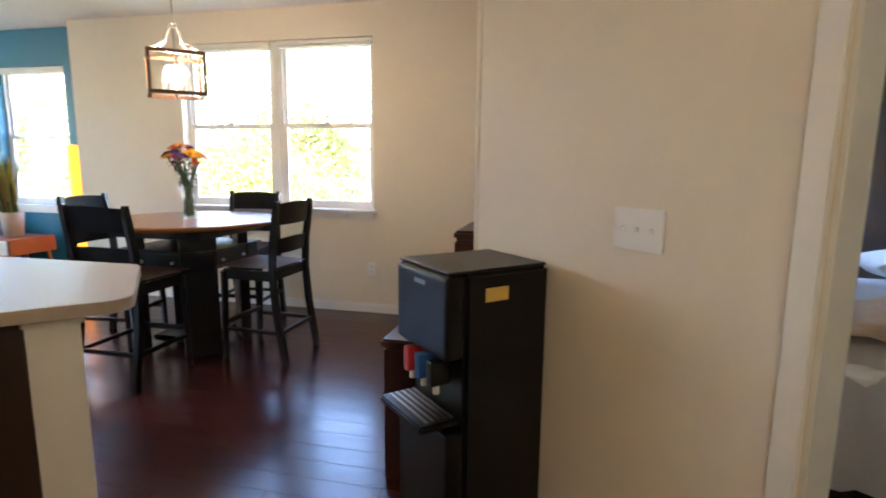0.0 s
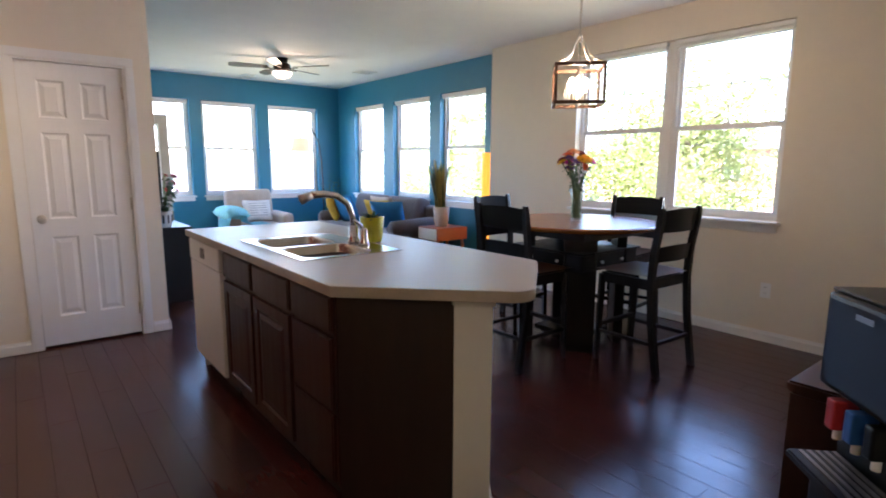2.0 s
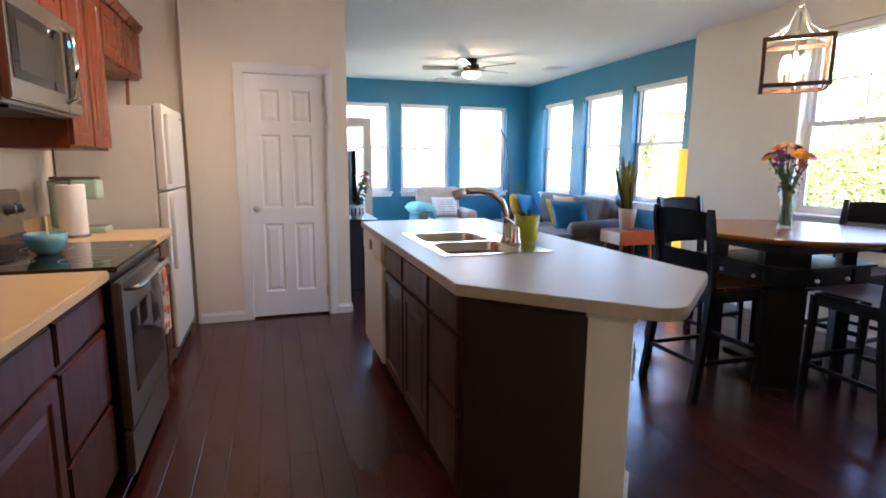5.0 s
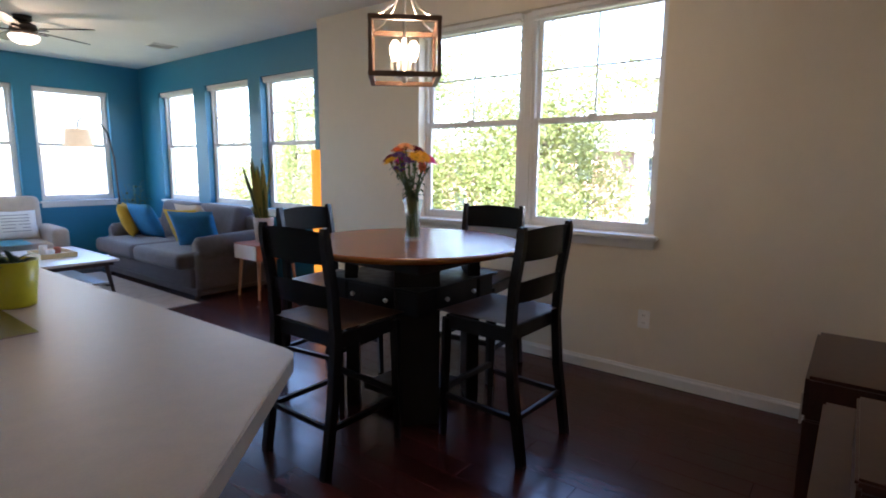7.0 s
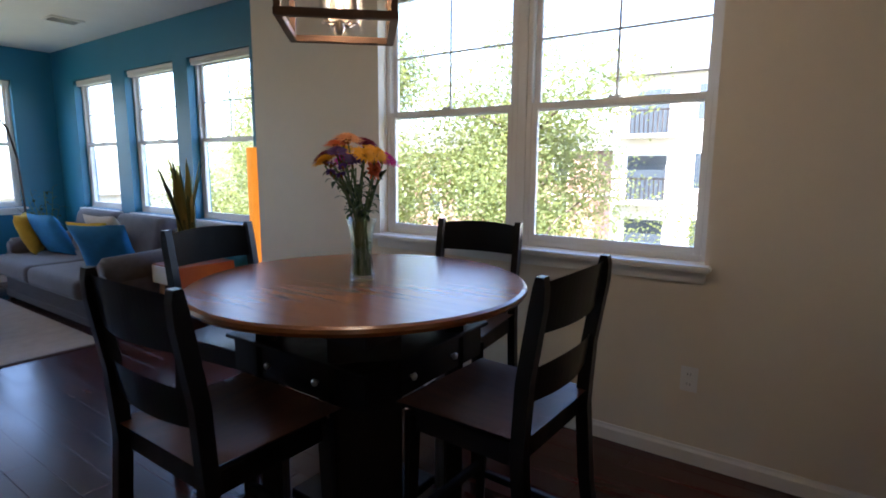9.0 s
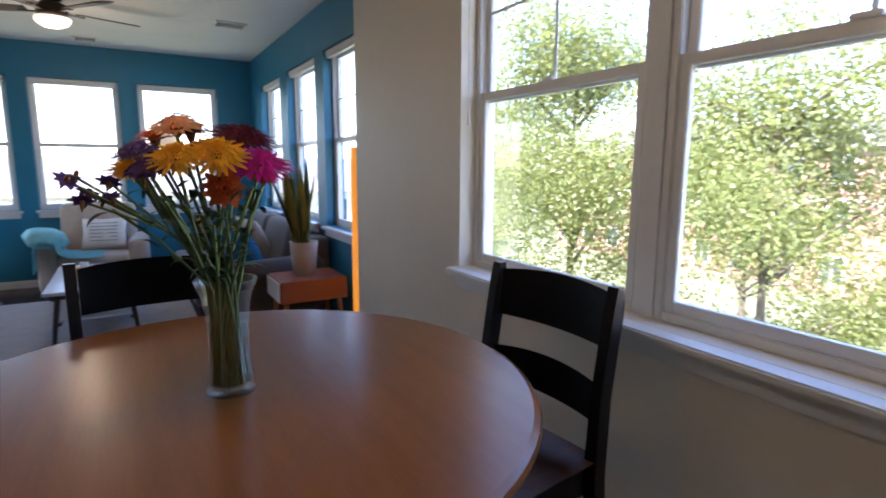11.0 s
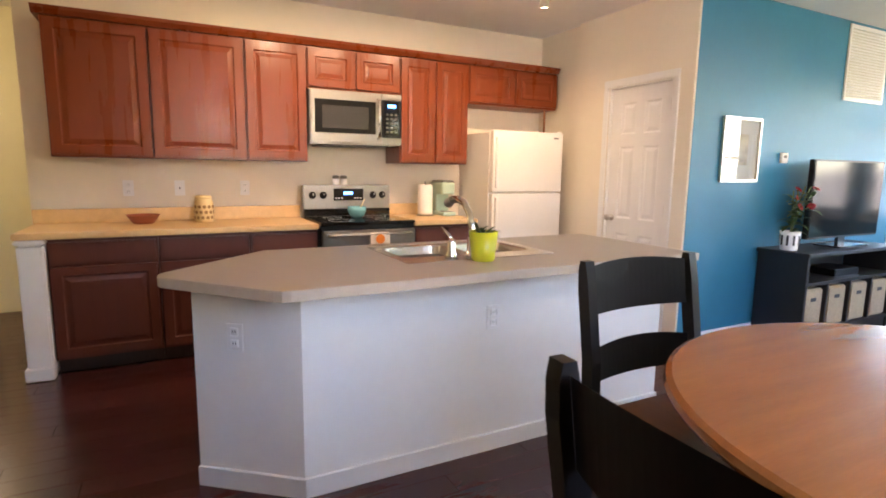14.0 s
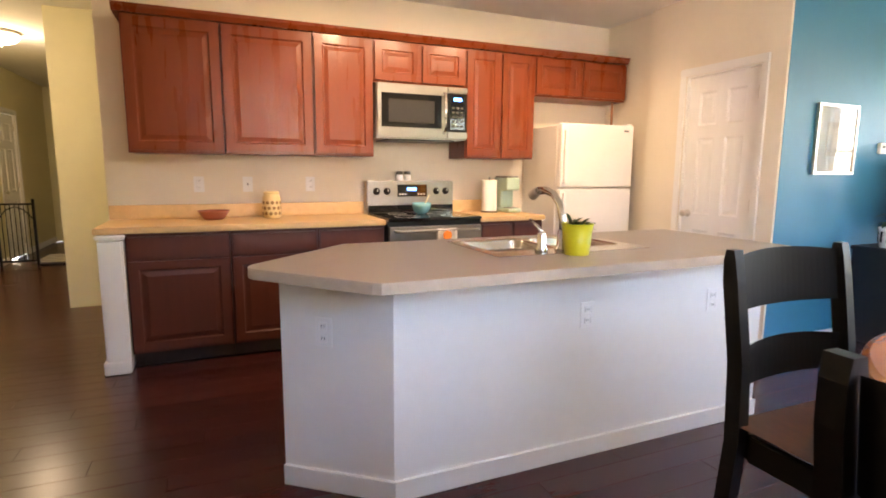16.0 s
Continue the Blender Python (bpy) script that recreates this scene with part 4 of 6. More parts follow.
fa = thing("faucet", "chrome pull out kitchen faucet with lever", "faucet", at=(1.11, 2.62, 0.919))
part("base", lathe([(0, 0), (0.034, 0), (0.034, 0.01), (0.024, 0.022), (0.022, 0.09), (0, 0.095)]), CHROME, fa, smooth=True)
part("spout", tube([(0, 0, 0.06), (-0.005, 0, 0.14), (-0.03, 0.0, 0.205), (-0.09, 0.005, 0.25), (-0.16, 0.01, 0.262), (-0.23, 0.016, 0.258)], 0.015, 12, 0.019), CHROME, fa, smooth=True)
part("spray_head", rod((-0.23, 0.016, 0.258), (-0.285, 0.02, 0.235), 0.021, 0.026, 16), NICKEL, fa, "brushed nickel spray head", smooth=True)
part("lever_post", shift(lathe([(0, 0), (0.03, 0), (0.028, 0.012), (0.02, 0.03), (0.02, 0.075), (0.016, 0.085), (0, 0.088)]), 0.0, -0.11, 0), CHROME, fa, smooth=True)
part("lever", tube([(0, -0.11, 0.08), (-0.02, -0.115, 0.105), (-0.07, -0.13, 0.135)], 0.011, 10, 0.007), CHROME, fa, smooth=True)

# ---- small things in the kitchen ----


def pot_plant(name, label, at, r, h, pot_material):
    t = thing(name, label, "plant", at=at)
    part("pot", lathe([(0, 0.001), (r * 0.74, 0), (r * 0.78, 0.005), (r, h), (r * 0.93, h), (r * 0.9, h * 0.88), (0, h * 0.88)]), pot_material, t, smooth=True)
    part("soil", shift(lathe([(0, 0.004), (r * 0.88, 0.0), (r * 0.88, -0.01)]), 0, 0, h * 0.885), SOIL, t)
    return t


def blade(length, width, bend, turn, lean, roll=0.0, n=6):
    """A tapering leaf from the origin upwards, leaning out by `lean` degrees towards `turn`."""
    bm = bmesh.new()
    rows = []
    for i in range(n + 1):
        s = i / n
        ang = radians(lean + bend * s)
        w = width * (0.55 + 0.9 * s - 1.42 * s * s * s) if s < 1 else 0.002
        w = max(w, 0.002)
        z, y = length * s * math.cos(ang), length * s * math.sin(ang)
        rows.append([bm.verts.new((-w / 2, y + 0.12 * w, z)), bm.verts.new((0, y - 0.1 * w, z)), bm.verts.new((w / 2, y + 0.12 * w, z))])
    for a, b in zip(rows, rows[1:]):
        bm.faces.new((a[0], a[1], b[1], b[0]))
        bm.faces.new((a[1], a[2], b[2], b[1]))
    bmesh.ops.solidify(bm, geom=bm.faces[:], thickness=0.002)
    return shift(bm, m=pose(0, 0, 0, 0, 0, turn))


pp = pot_plant("potted_succulent", "lime green pot with a small dark succulent beside the sink", (1.222, 2.615, 0.915), 0.068, 0.135, LIME)
rnd = random.Random(4)
for i in range(22):
    part("leaf", shift(blade(rnd.uniform(0.045, 0.085), 0.02, rnd.uniform(20, 60), rnd.uniform(0, 360), rnd.uniform(10, 65)), rnd.uniform(-0.025, 0.025), rnd.uniform(-0.025, 0.025), 0.12), LEAF, pp, smooth=True)

bw = thing("bowl", "small terracotta coloured bowl on the worktop", "bowl", at=(XW + 0.2, 1.18, 0.915))
part("bowl_body", lathe([(0, 0.004), (0.06, 0), (0.07, 0.006), (0.105, 0.06), (0.11, 0.064), (0.1, 0.06), (0.062, 0.014), (0, 0.012)]), TERRA, bw, smooth=True)
cn = thing("canister", "cream ceramic canister with brown pattern", "canister", at=(XW + 0.2, 1.58, 0.915))
part("jar", lathe([(0, 0), (0.058, 0), (0.066, 0.01), (0.066, 0.15), (0.058, 0.168), (0.055, 0.175), (0, 0.175)]), CERAM, cn, smooth=True)
part("lid", lathe([(0, 0.176), (0.058, 0.176), (0.06, 0.186), (0.05, 0.197), (0, 0.2)]), CERAM, cn, smooth=True)
for k in range(12):
    for z in (0.035, 0.075, 0.115):
        part("printed_motif", shift(lathe([(0, 0.0015), (0.014, 0.001), (0.014, 0)], 6), m=pose(0.0665 * math.cos(k * math.pi / 6 + z * 9), 0.0665 * math.sin(k * math.pi / 6 + z * 9), z, 0, 90, math.degrees(k * math.pi / 6 + z * 9))), CERAMBR, cn)
ab = thing("bowl", "small aqua glazed bowl standing on the cooktop", "bowl", at=(XW + 0.32, 2.73, 0.925))
part("bowl_body", lathe([(0, 0.004), (0.035, 0), (0.06, 0.02), (0.077, 0.06), (0.076, 0.09), (0.071, 0.09), (0.07, 0.06), (0.05, 0.022), (0, 0.014)]), AQUABOWL, ab, smooth=True)
part("spoon", tube([(0.0, 0.02, 0.06), (-0.01, 0.05, 0.11), (-0.02, 0.075, 0.15)], 0.005, 6), CERAM, ab, smooth=True)
for i, y in enumerate((2.625, 2.695)):
    sh = thing("shaker", "small glass shaker with steel lid on the range", "shaker", "shakers on the range", (XW + 0.075, y, 1.186))
    part("jar", lathe([(0, 0), (0.026, 0), (0.029, 0.01), (0.027, 0.05), (0, 0.052)]), PLATE, sh, smooth=True)
    part("lid", lathe([(0, 0.053), (0.028, 0.053), (0.028, 0.072), (0.02, 0.08), (0, 0.08)]), STEEL, sh, smooth=True)
pt = thing("paper_towel_roll", "white paper towel roll on a stand", "paper towel", at=(XW + 0.22, 3.40, 0.915))
part("stand_base", lathe([(0, 0), (0.075, 0), (0.075, 0.01), (0, 0.012)]), STEEL, pt, smooth=True)
part("roll", lathe([(0.02, 0.013), (0.064, 0.013), (0.066, 0.018), (0.066, 0.272), (0.064, 0.278), (0.02, 0.278)]), PAPER, pt, smooth=True)
part("rod", rod((0, 0, 0.012), (0, 0, 0.305), 0.007), STEEL, pt)
cm = thing("coffee_maker", "pale mint single cup coffee maker", "coffee maker", at=(XW + 0.2, 3.59, 0.915), rz=90)
part("base", pad(-0.065, -0.14, 0.0, 0.065, 0.13, 0.035, 0.014, 3), MINT, cm)
part("tower", pad(-0.065, 0.0, 0.036, 0.065, 0.13, 0.25, 0.02, 3), MINT, cm)
hd = part("brew_head", pad(-0.066, -0.11, 0.19, 0.066, 0.131, 0.3, 0.02, 3), MINT, cm)
part("lid", pad(-0.055, -0.1, 0.301, 0.055, 0.12, 0.315, 0.006, 2), STEEL, hd, "grey lid")
part("drip_tray", boxes((-0.045, -0.13, 0.0355, 0.045, -0.02, 0.04)), GREYBAR, cm)


def outlet(at, rz, label="white duplex wall outlet", slots=True):
    t = thing("wall_outlet", label, "outlet", at=at, rz=rz)
    part("cover_plate", boxes((-0.036, -0.0065, -0.0575, 0.036, -0.0005, 0.0575)), PLATE, t, bevel=0.002)
    if slots:
        for z in (-0.024, 0.024):
            so = part("socket", pad(-0.017, -0.009, z - 0.017, 0.017, -0.0066, z + 0.017, 0.004, 1), PLATE, t)
            for x in (-0.006, 0.006):
                part("slot", boxes((x - 0.0012, -0.0096, z - 0.004, x + 0.0012, -0.0091, z + 0.007)), DARKSLOT, so)
    else:
        part("toggle", boxes((-0.004, -0.016, -0.008, 0.004, -0.0066, 0.008)), DARKSLOT, t)
    return t


outlet((XW, 1.09, 1.16), 90)
outlet((XW, 1.43, 1.16), 90, "white wall plate with a small dark jack", False)
outlet((XW, 1.90, 1.16), 90)
outlet((XD, 1.67, 0.40), -90)
outlet((PB.x * 0.6 + PC.x * 0.4 + 0.001, PB.y * 0.6 + PC.y * 0.4 - 0.001, 0.655), math.degrees(math.atan2(PC.y - PB.y, PC.x - PB.x)))
outlet((1.265, 2.65, 0.655), 90)
outlet((1.265, 3.40, 0.655), 90)

# ---- switch plate on the slanted wall ----
sp = thing("light_switch", "white three gang light switch plate", "light switch")
sp.matrix_basis = SLANT @ pose(0.77, 0, 1.155)
part("cover_plate", boxes((-0.082, -0.0065, -0.0575, 0.082, -0.0005, 0.0575)), PLATE, sp, bevel=0.002)
for x in (-0.046, 0, 0.046):
    part("toggle", shift(boxes((-0.005, -0.016, -0.006, 0.005, -0.004, 0.006)), m=pose(x, 0, 0.004, 20)), PLATE, sp)

# ---- track light ----
tk = thing("track_light", "ceiling track light with four small spots, lit", "ceiling light", at=(TRACK[0], TRACK[1], H))
part("track_bar", boxes((-0.02, -0.95, -0.028, 0.02, 0.95, -0.001)), NICKEL, tk, bevel=0.004)
for dy, aim in HEADS:
    eye = Vector((TRACK[0], TRACK[1] + dy, H - 0.11))
    d = (Vector(aim) - eye).normalized()
    loc = Vector((0, dy, -0.11))
    hd = part("spot_head", rod(loc - d * 0.05, loc + d * 0.05, 0.026, 0.036, 20), NICKEL, tk, smooth=False)
    part("stem", rod((0, dy, -0.028), (0, dy, -0.1), 0.007), NICKEL, hd)
    part("lamp_face", rod(loc + d * 0.0505, loc + d * 0.053, 0.03, 0.03, 20), SPOTFACE, hd, "lit spot lamp")
    spot_lamp("spot_lamp", eye + d * 0.065, aim, 2.2, (1.0, 0.74, 0.44), 120)

# ---- water cooler: its back to the slanted wall, front along local +y ----
wc = thing("water_cooler", "black bottom loading water cooler with yellow sticker", "water cooler", at=(1.592, 0.152, 0), rz=45)
wc.scale = (1.1, 1.1, 0.967)
part("body", boxes((-0.15, 0.0, 0.015, 0.15, 0.30, 1.035)), BLACKPL, wc, bevel=0.012)
part("front_panel", pad(-0.148, 0.301, 0.76, 0.148, 0.36, 1.034, 0.018, 3), BLACKPL, wc)
part("lower_door", pad(-0.148, 0.301, 0.03, 0.148, 0.355, 0.52, 0.014, 3), BLACKPL, wc)
part("top_plate", pad(-0.145, 0.008, 1.036, 0.145, 0.352, 1.046, 0.004, 1), BLACKPL, wc)
part("badge", boxes((-0.03, 0.3605, 0.985, 0.03, 0.362, 1.0)), STEEL, wc, "small silver badge")
part("sticker", boxes((-0.1515, 0.155, 0.94, -0.1505, 0.235, 0.985)), STICKER, wc, "yellow paper sticker")
for x, mt in ((-0.07, BLACKPL), (0.0, BLUEPL), (0.07, REDPL)):
    sp = part("spigot", pad(x - 0.016, 0.31, 0.66, x + 0.016, 0.37, 0.745, 0.006, 2), mt, wc, "dispensing lever")
    part("nozzle", rod((x, 0.345, 0.63), (x, 0.345, 0.66), 0.01), PLATE, sp)
tray = part("drip_tray", boxes((-0.13, 0.302, 0.535, 0.13, 0.43, 0.56)), BLACKPL, wc, bevel=0.006)
part("grille", boxes(*[(-0.115, 0.315 + 0.02 * i, 0.5605, 0.115, 0.325 + 0.02 * i, 0.565) for i in range(5)]), STEEL, tray, "steel drip grille")

# ---- chests beside the cooler ----
ch = thing("wooden_chest", "dark brown wooden chest with a polished top", "chest", at=(1.70, 0.205, 0))
part("body", boxes((0.0, 0.0, 0.0, 1.05, 0.49, 0.58)), TRUNKWOOD, ch, bevel=0.006)
part("lid", boxes((-0.01, -0.01, 0.582, 1.06, 0.50, 0.62)), TRUNKWOOD, ch, bevel=0.008)
part("woven_front", boxes((0.05, 0.4905, 0.06, 1.0, 0.496, 0.54)), pm("woven_dark_panel", (0.025, 0.022, 0.022), 0.7, 0.6, 50, 0.8, 120), ch, "dark woven front panel")
t2 = thing("trunk", "dark brown trunk with metal latches by the wall", "trunk", at=(2.97, 0.19, 0))
part("box", boxes((0.0, 0.0, 0.0, 0.66, 0.57, 0.46)), TRUNKWOOD, t2, bevel=0.006)
part("lid", boxes((-0.006, -0.004, 0.462, 0.666, 0.576, 0.62)), TRUNKWOOD, t2, bevel=0.012)
for x in (0.12, 0.5):
    part("latch", boxes((x - 0.02, 0.577, 0.40, x + 0.02, 0.586, 0.52)), NICKEL, t2, "metal latch", bevel=0.002)
for y in (0.12, 0.42):
    part("side_latch", boxes((-0.013, y - 0.02, 0.40, -0.0065, y + 0.02, 0.52)), NICKEL, t2, "metal latch", bevel=0.002)
tr = thing("box", "brown wooden box standing on the chest", "box", at=(1.97, 0.21, 0.621))
part("box_body", boxes((0.0, 0.0, 0.0, 0.46, 0.42, 0.13)), TRUNKWOOD, tr, bevel=0.008)
part("lid", boxes((-0.004, -0.004, 0.132, 0.464, 0.424, 0.15)), TRUNKWOOD, tr, bevel=0.006)
tr = thing("box", "plain brown lidded box on top of another box", "box", at=(2.0, 0.21, 0.772))
part("box_body", boxes((0.0, 0.0, 0.0, 0.4, 0.26, 0.22)), TRUNKWOOD, tr, bevel=0.008)
part("lid", boxes((-0.004, -0.004, 0.222, 0.404, 0.264, 0.265)), TRUNKWOOD, tr, bevel=0.012)
rl = thing("cloth", "crumpled red cloth lying on the chest", "cloth", at=(1.84, 0.56, 0.622), rz=30)
part("fold", shift(cushion(0.16, 0.09, 0.035), 0, 0, 0.016), PINKPR, rl, smooth=True)

# ---- dining table ----
TC = (3.03, 2.64)
tb = thing("dining_table", "round honey wood dining table on a black base", "table", at=(TC[0], TC[1], 0), rz=0)
part("tabletop", lathe([(0, 0.882), (0.575, 0.882), (0.61, 0.892), (0.618, 0.904), (0.614, 0.915), (0.602, 0.921), (0, 0.921)], 72), TABLETOP, tb, "round honey brown wooden top", smooth=False)
part("apron", boxes((-0.36, -0.36, 0.82, 0.36, 0.36, 0.881)), CHAIRBLACK, tb, bevel=0.004)
sh = part("storage_box", boxes((-0.33, -0.33, 0.60, 0.33, 0.33, 0.72)), CHAIRBLACK, tb, "black drawer box under the top", bevel=0.005)
part("shelf_edge", boxes((-0.35, -0.35, 0.721, 0.35, 0.35, 0.735)), CHAIRBLACK, sh, bevel=0.003)
for a in (0, 90, 180, 270):
    for x in (-0.12, 0.12):
        part("drawer_knob", shift(shift(lathe([(0, 0.022), (0.011, 0.02), (0.013, 0.012), (0.006, 0.006), (0.006, 0)], 14), m=pose(x, -0.331, 0.66, 90)), m=pose(0, 0, 0, 0, 0, a)), NICKEL, sh, "nickel drawer knob", smooth=True)
for a in (45, 135, 225, 315):
    part("leg", shift(boxes((0.30, -0.115, 0.0, 0.37, 0.115, 0.881)), m=pose(0, 0, 0, 0, 0, a)), CHAIRBLACK, tb, bevel=0.006)
part("floor_shelf", boxes((-0.2, -0.2, 0.06, 0.2, 0.2, 0.1)), CHAIRBLACK, tb, bevel=0.004)


def dining_chair(at, rz, label):
    """Counter-height ladder-back chair; faces local +y."""
    t = thing("dining_chair", label, "chair", "chairs round the table", at, rz)
    seat = bmesh.new()
    n = 10
    top = [[seat.verts.new(((i / n - 0.5) * (0.44 + 0.03 * j / n), (j / n - 0.5) * 0.42, 0.645 - 0.014 * (1 - (2 * i / n - 1) ** 2) * (1 - (2 * j / n - 1) ** 2))) for i in range(n + 1)] for j in range(n + 1)]
    for j in range(n):
        for i in range(n):
            seat.faces.new((top[j][i], top[j][i + 1], top[j + 1][i + 1], top[j + 1][i]))
    bmesh.ops.solidify(seat, geom=seat.faces[:], thickness=0.03)
    part("seat", seat, SEATWOOD, t, "saddle shaped brown wooden seat", smooth=True)
    part("seat_rail", boxes((-0.195, -0.185, 0.555, 0.195, -0.165, 0.622), (-0.2, 0.165, 0.555, 0.2, 0.185, 0.622), (-0.205, -0.165, 0.555, -0.185, 0.165, 0.622), (0.185, -0.165, 0.555, 0.205, 0.165, 0.622)), CHAIRBLACK, t, bevel=0.003)
    for s in (-1, 1):
        b = bmesh.new()
        prof = [(-0.27, 0.0), (-0.215, 0.35), (-0.195, 0.6), (-0.205, 0.8), (-0.236, 1.0), (-0.242, 1.052), (-0.243, 1.08)]
        rings = []
        for y, z in prof:
            d, e = (0.0155, 0.021) if z > 0.7 else (0.018, 0.02)
            if z > 1.06:
                e = 0.011
            elif z > 1.04:
                e = 0.017
            rings.append([b.verts.new((s * 0.209 + dx, y + dy, z)) for dx, dy in ((-d, -e), (d, -e), (d, e), (-d, e))])
        for p, q in zip(rings, rings[1:]):
            for k in range(4):
                b.faces.new((p[k], p[(k + 1) % 4], q[(k + 1) % 4], q[k]))
        b.faces.new(rings[0])
        b.faces.new(rings[-1])
        part("back_post", b, CHAIRBLACK, t, bevel=0.005)
        part("front_leg", rod((s * 0.205, 0.19, 0), (s * 0.2, 0.175, 0.608), 0.019, 0.026, 4), CHAIRBLACK, t)
        part("side_stretcher", boxes((s * 0.208 - 0.011, -0.22, 0.2, s * 0.208 + 0.011, 0.17, 0.225)), CHAIRBLACK, t, bevel=0.003)
    part("front_stretcher", boxes((-0.19, 0.17, 0.24, 0.19, 0.195, 0.27)), CHAIRBLACK, t, bevel=0.003)
    part("rear_stretcher", boxes((-0.19, -0.245, 0.2, 0.19, -0.225, 0.225)), CHAIRBLACK, t, bevel=0.003)
    for z0, z1, y0, y1, nm in ((0.925, 1.062, -0.225, -0.243, "top_slat"), (0.735, 0.83, -0.2, -0.212, "lower_slat")):
        b = bmesh.new()
        n = 18
        rows = []
        for j, (z, y) in enumerate(((z0, y0), (z1, y1))):
            rows.append([b.verts.new((-0.192 + 0.384 * i / n, y - 0.028 * (1 - (2 * i / n - 1) ** 2), z + (0.012 * (1 - (2 * i / n - 1) ** 2) if j else 0.0))) for i in range(n + 1)])
        for i in range(n):
            b.faces.new((rows[0][i], rows[0][i + 1], rows[1][i + 1], rows[1][i]))
        bmesh.ops.solidify(b, geom=b.faces[:], thickness=0.018)
        part(nm, b, CHAIRBLACK, t, bevel=0.003)
    return t


LAB = "black ladder back counter chair with a brown wooden seat"
c0 = dining_chair((2.42, 2.575, 0), -90, LAB)
for x, y, a in ((2.985, 2.025, -2), (3.622, 2.61, 96), (2.95, 3.20, 187)):
    copy_thing(c0, pose(x, y, 0, 0, 0, a))

# ---- vase of flowers ----
vs = thing("vase", "clear glass vase with a mixed bouquet of cut flowers", "vase", at=(TC[0] + 0.0, TC[1] - 0.005, 0.9215))
gv = part("glass", lathe([(0, 0.0), (0.045, 0.0), (0.048, 0.005), (0.047, 0.016), (0.042, 0.045), (0.039, 0.1), (0.041, 0.15), (0.047, 0.195), (0.057, 0.222), (0.059, 0.226), (0.057, 0.229), (0.053, 0.224), (0.044, 0.195), (0.038, 0.15), (0.036, 0.1), (0.039, 0.045), (0.043, 0.022), (0.03, 0.017), (0, 0.016)], 32), VASEGLASS, vs, "clear glass vase", smooth=True)
WATER = pane_glass("vase_water", (0.86, 0.92, 0.84), 0.03)
part("water", lathe([(0, 0.018), (0.03, 0.0185), (0.041, 0.024), (0.038, 0.046), (0.035, 0.1), (0.0365, 0.14), (0, 0.14)], 28), WATER, vs, "slightly cloudy water", smooth=True)
rt, fw = Vector((0.91, 0.41, 0)), Vector((-0.41, 0.91, 0))


def daisy(parent, centre, r, material, petals=18, layers=2, tilt=(0, 0)):
    hd = part("flower", shift(lathe([(0, 0.012), (r * 0.14, 0.009), (r * 0.19, 0.0), (r * 0.12, -0.012), (0, -0.02)], 12), m=Matrix.Translation(centre) @ pose(0, 0, 0, tilt[0], tilt[1], 0)), FLOWEYE, parent, smooth=True)
    b = bmesh.new()
    for la in range(layers):
        for k in range(petals):
            a = 2 * math.pi * (k + 0.5 * la) / petals + 0.06 * math.sin(k * 5.1)
            L = r * (1 - 0.22 * la) * (0.93 + 0.07 * math.sin(k * 3.7))
            w = 3.5 * L / petals
            up = 0.10 + 0.2 * la
            pts = [(0.18 * L, -w * 0.3, 0.0), (0.18 * L, w * 0.3, 0.0), (0.65 * L, w * 0.62, up * L * 0.9), (0.65 * L, -w * 0.62, up * L * 0.9), (L, w * 0.2, up * L * 0.55), (L, -w * 0.2, up * L * 0.55)]
            c, s = math.cos(a), math.sin(a)
            v = [b.verts.new((x * c - y * s, x * s + y * c, z + 0.003 * la)) for x, y, z in pts]
            b.faces.new((v[0], v[1], v[2], v[3]))
            b.faces.new((v[3], v[2], v[4], v[5]))
    bmesh.ops.solidify(b, geom=b.faces[:], thickness=0.0012)
    part("petals", shift(b, m=Matrix.Translation(centre) @ pose(0, 0, 0, tilt[0], tilt[1], 0)), material, hd)
    return hd


BOUQUET = [  # right, up, away, radius, petals, colour, tilt
    (-0.105, 0.455, -0.05, 0.045, 16, YELLOWP, 30), (-0.045, 0.46, -0.07, 0.05, 16, YELLOWP, 34), (0.03, 0.445, -0.075, 0.062, 24, MAGENTA, 24),
    (0.05, 0.495, -0.005, 0.06, 22, DRED, 20), (0.115, 0.45, 0.03, 0.045, 20, DRED, 10), (-0.065, 0.51, 0.02, 0.05, 16, PEACH, 12),
    (-0.085, 0.49, 0.06, 0.042, 14, ORANGE, 0), (-0.02, 0.505, 0.055, 0.045, 18, DRED, -8), (0.03, 0.47, 0.085, 0.05, 18, YELLOWP, -25),
    (-0.13, 0.465, 0.035, 0.04, 16, PURPLE, 10), (-0.135, 0.44, -0.02, 0.035, 14, PURPLE, 20), (0.09, 0.44, 0.09, 0.045, 18, MAGENTA, -30), (-0.05, 0.45, 0.11, 0.045, 18, DRED, -35),
    (-0.03, 0.405, -0.06, 0.034, 8, ORANGE, 80), (-0.11, 0.435, 0.09, 0.045, 18, YELLOWP, -30), (0.075, 0.425, -0.03, 0.03, 14, REDFLOWER, 30)]
rnd = random.Random(11)
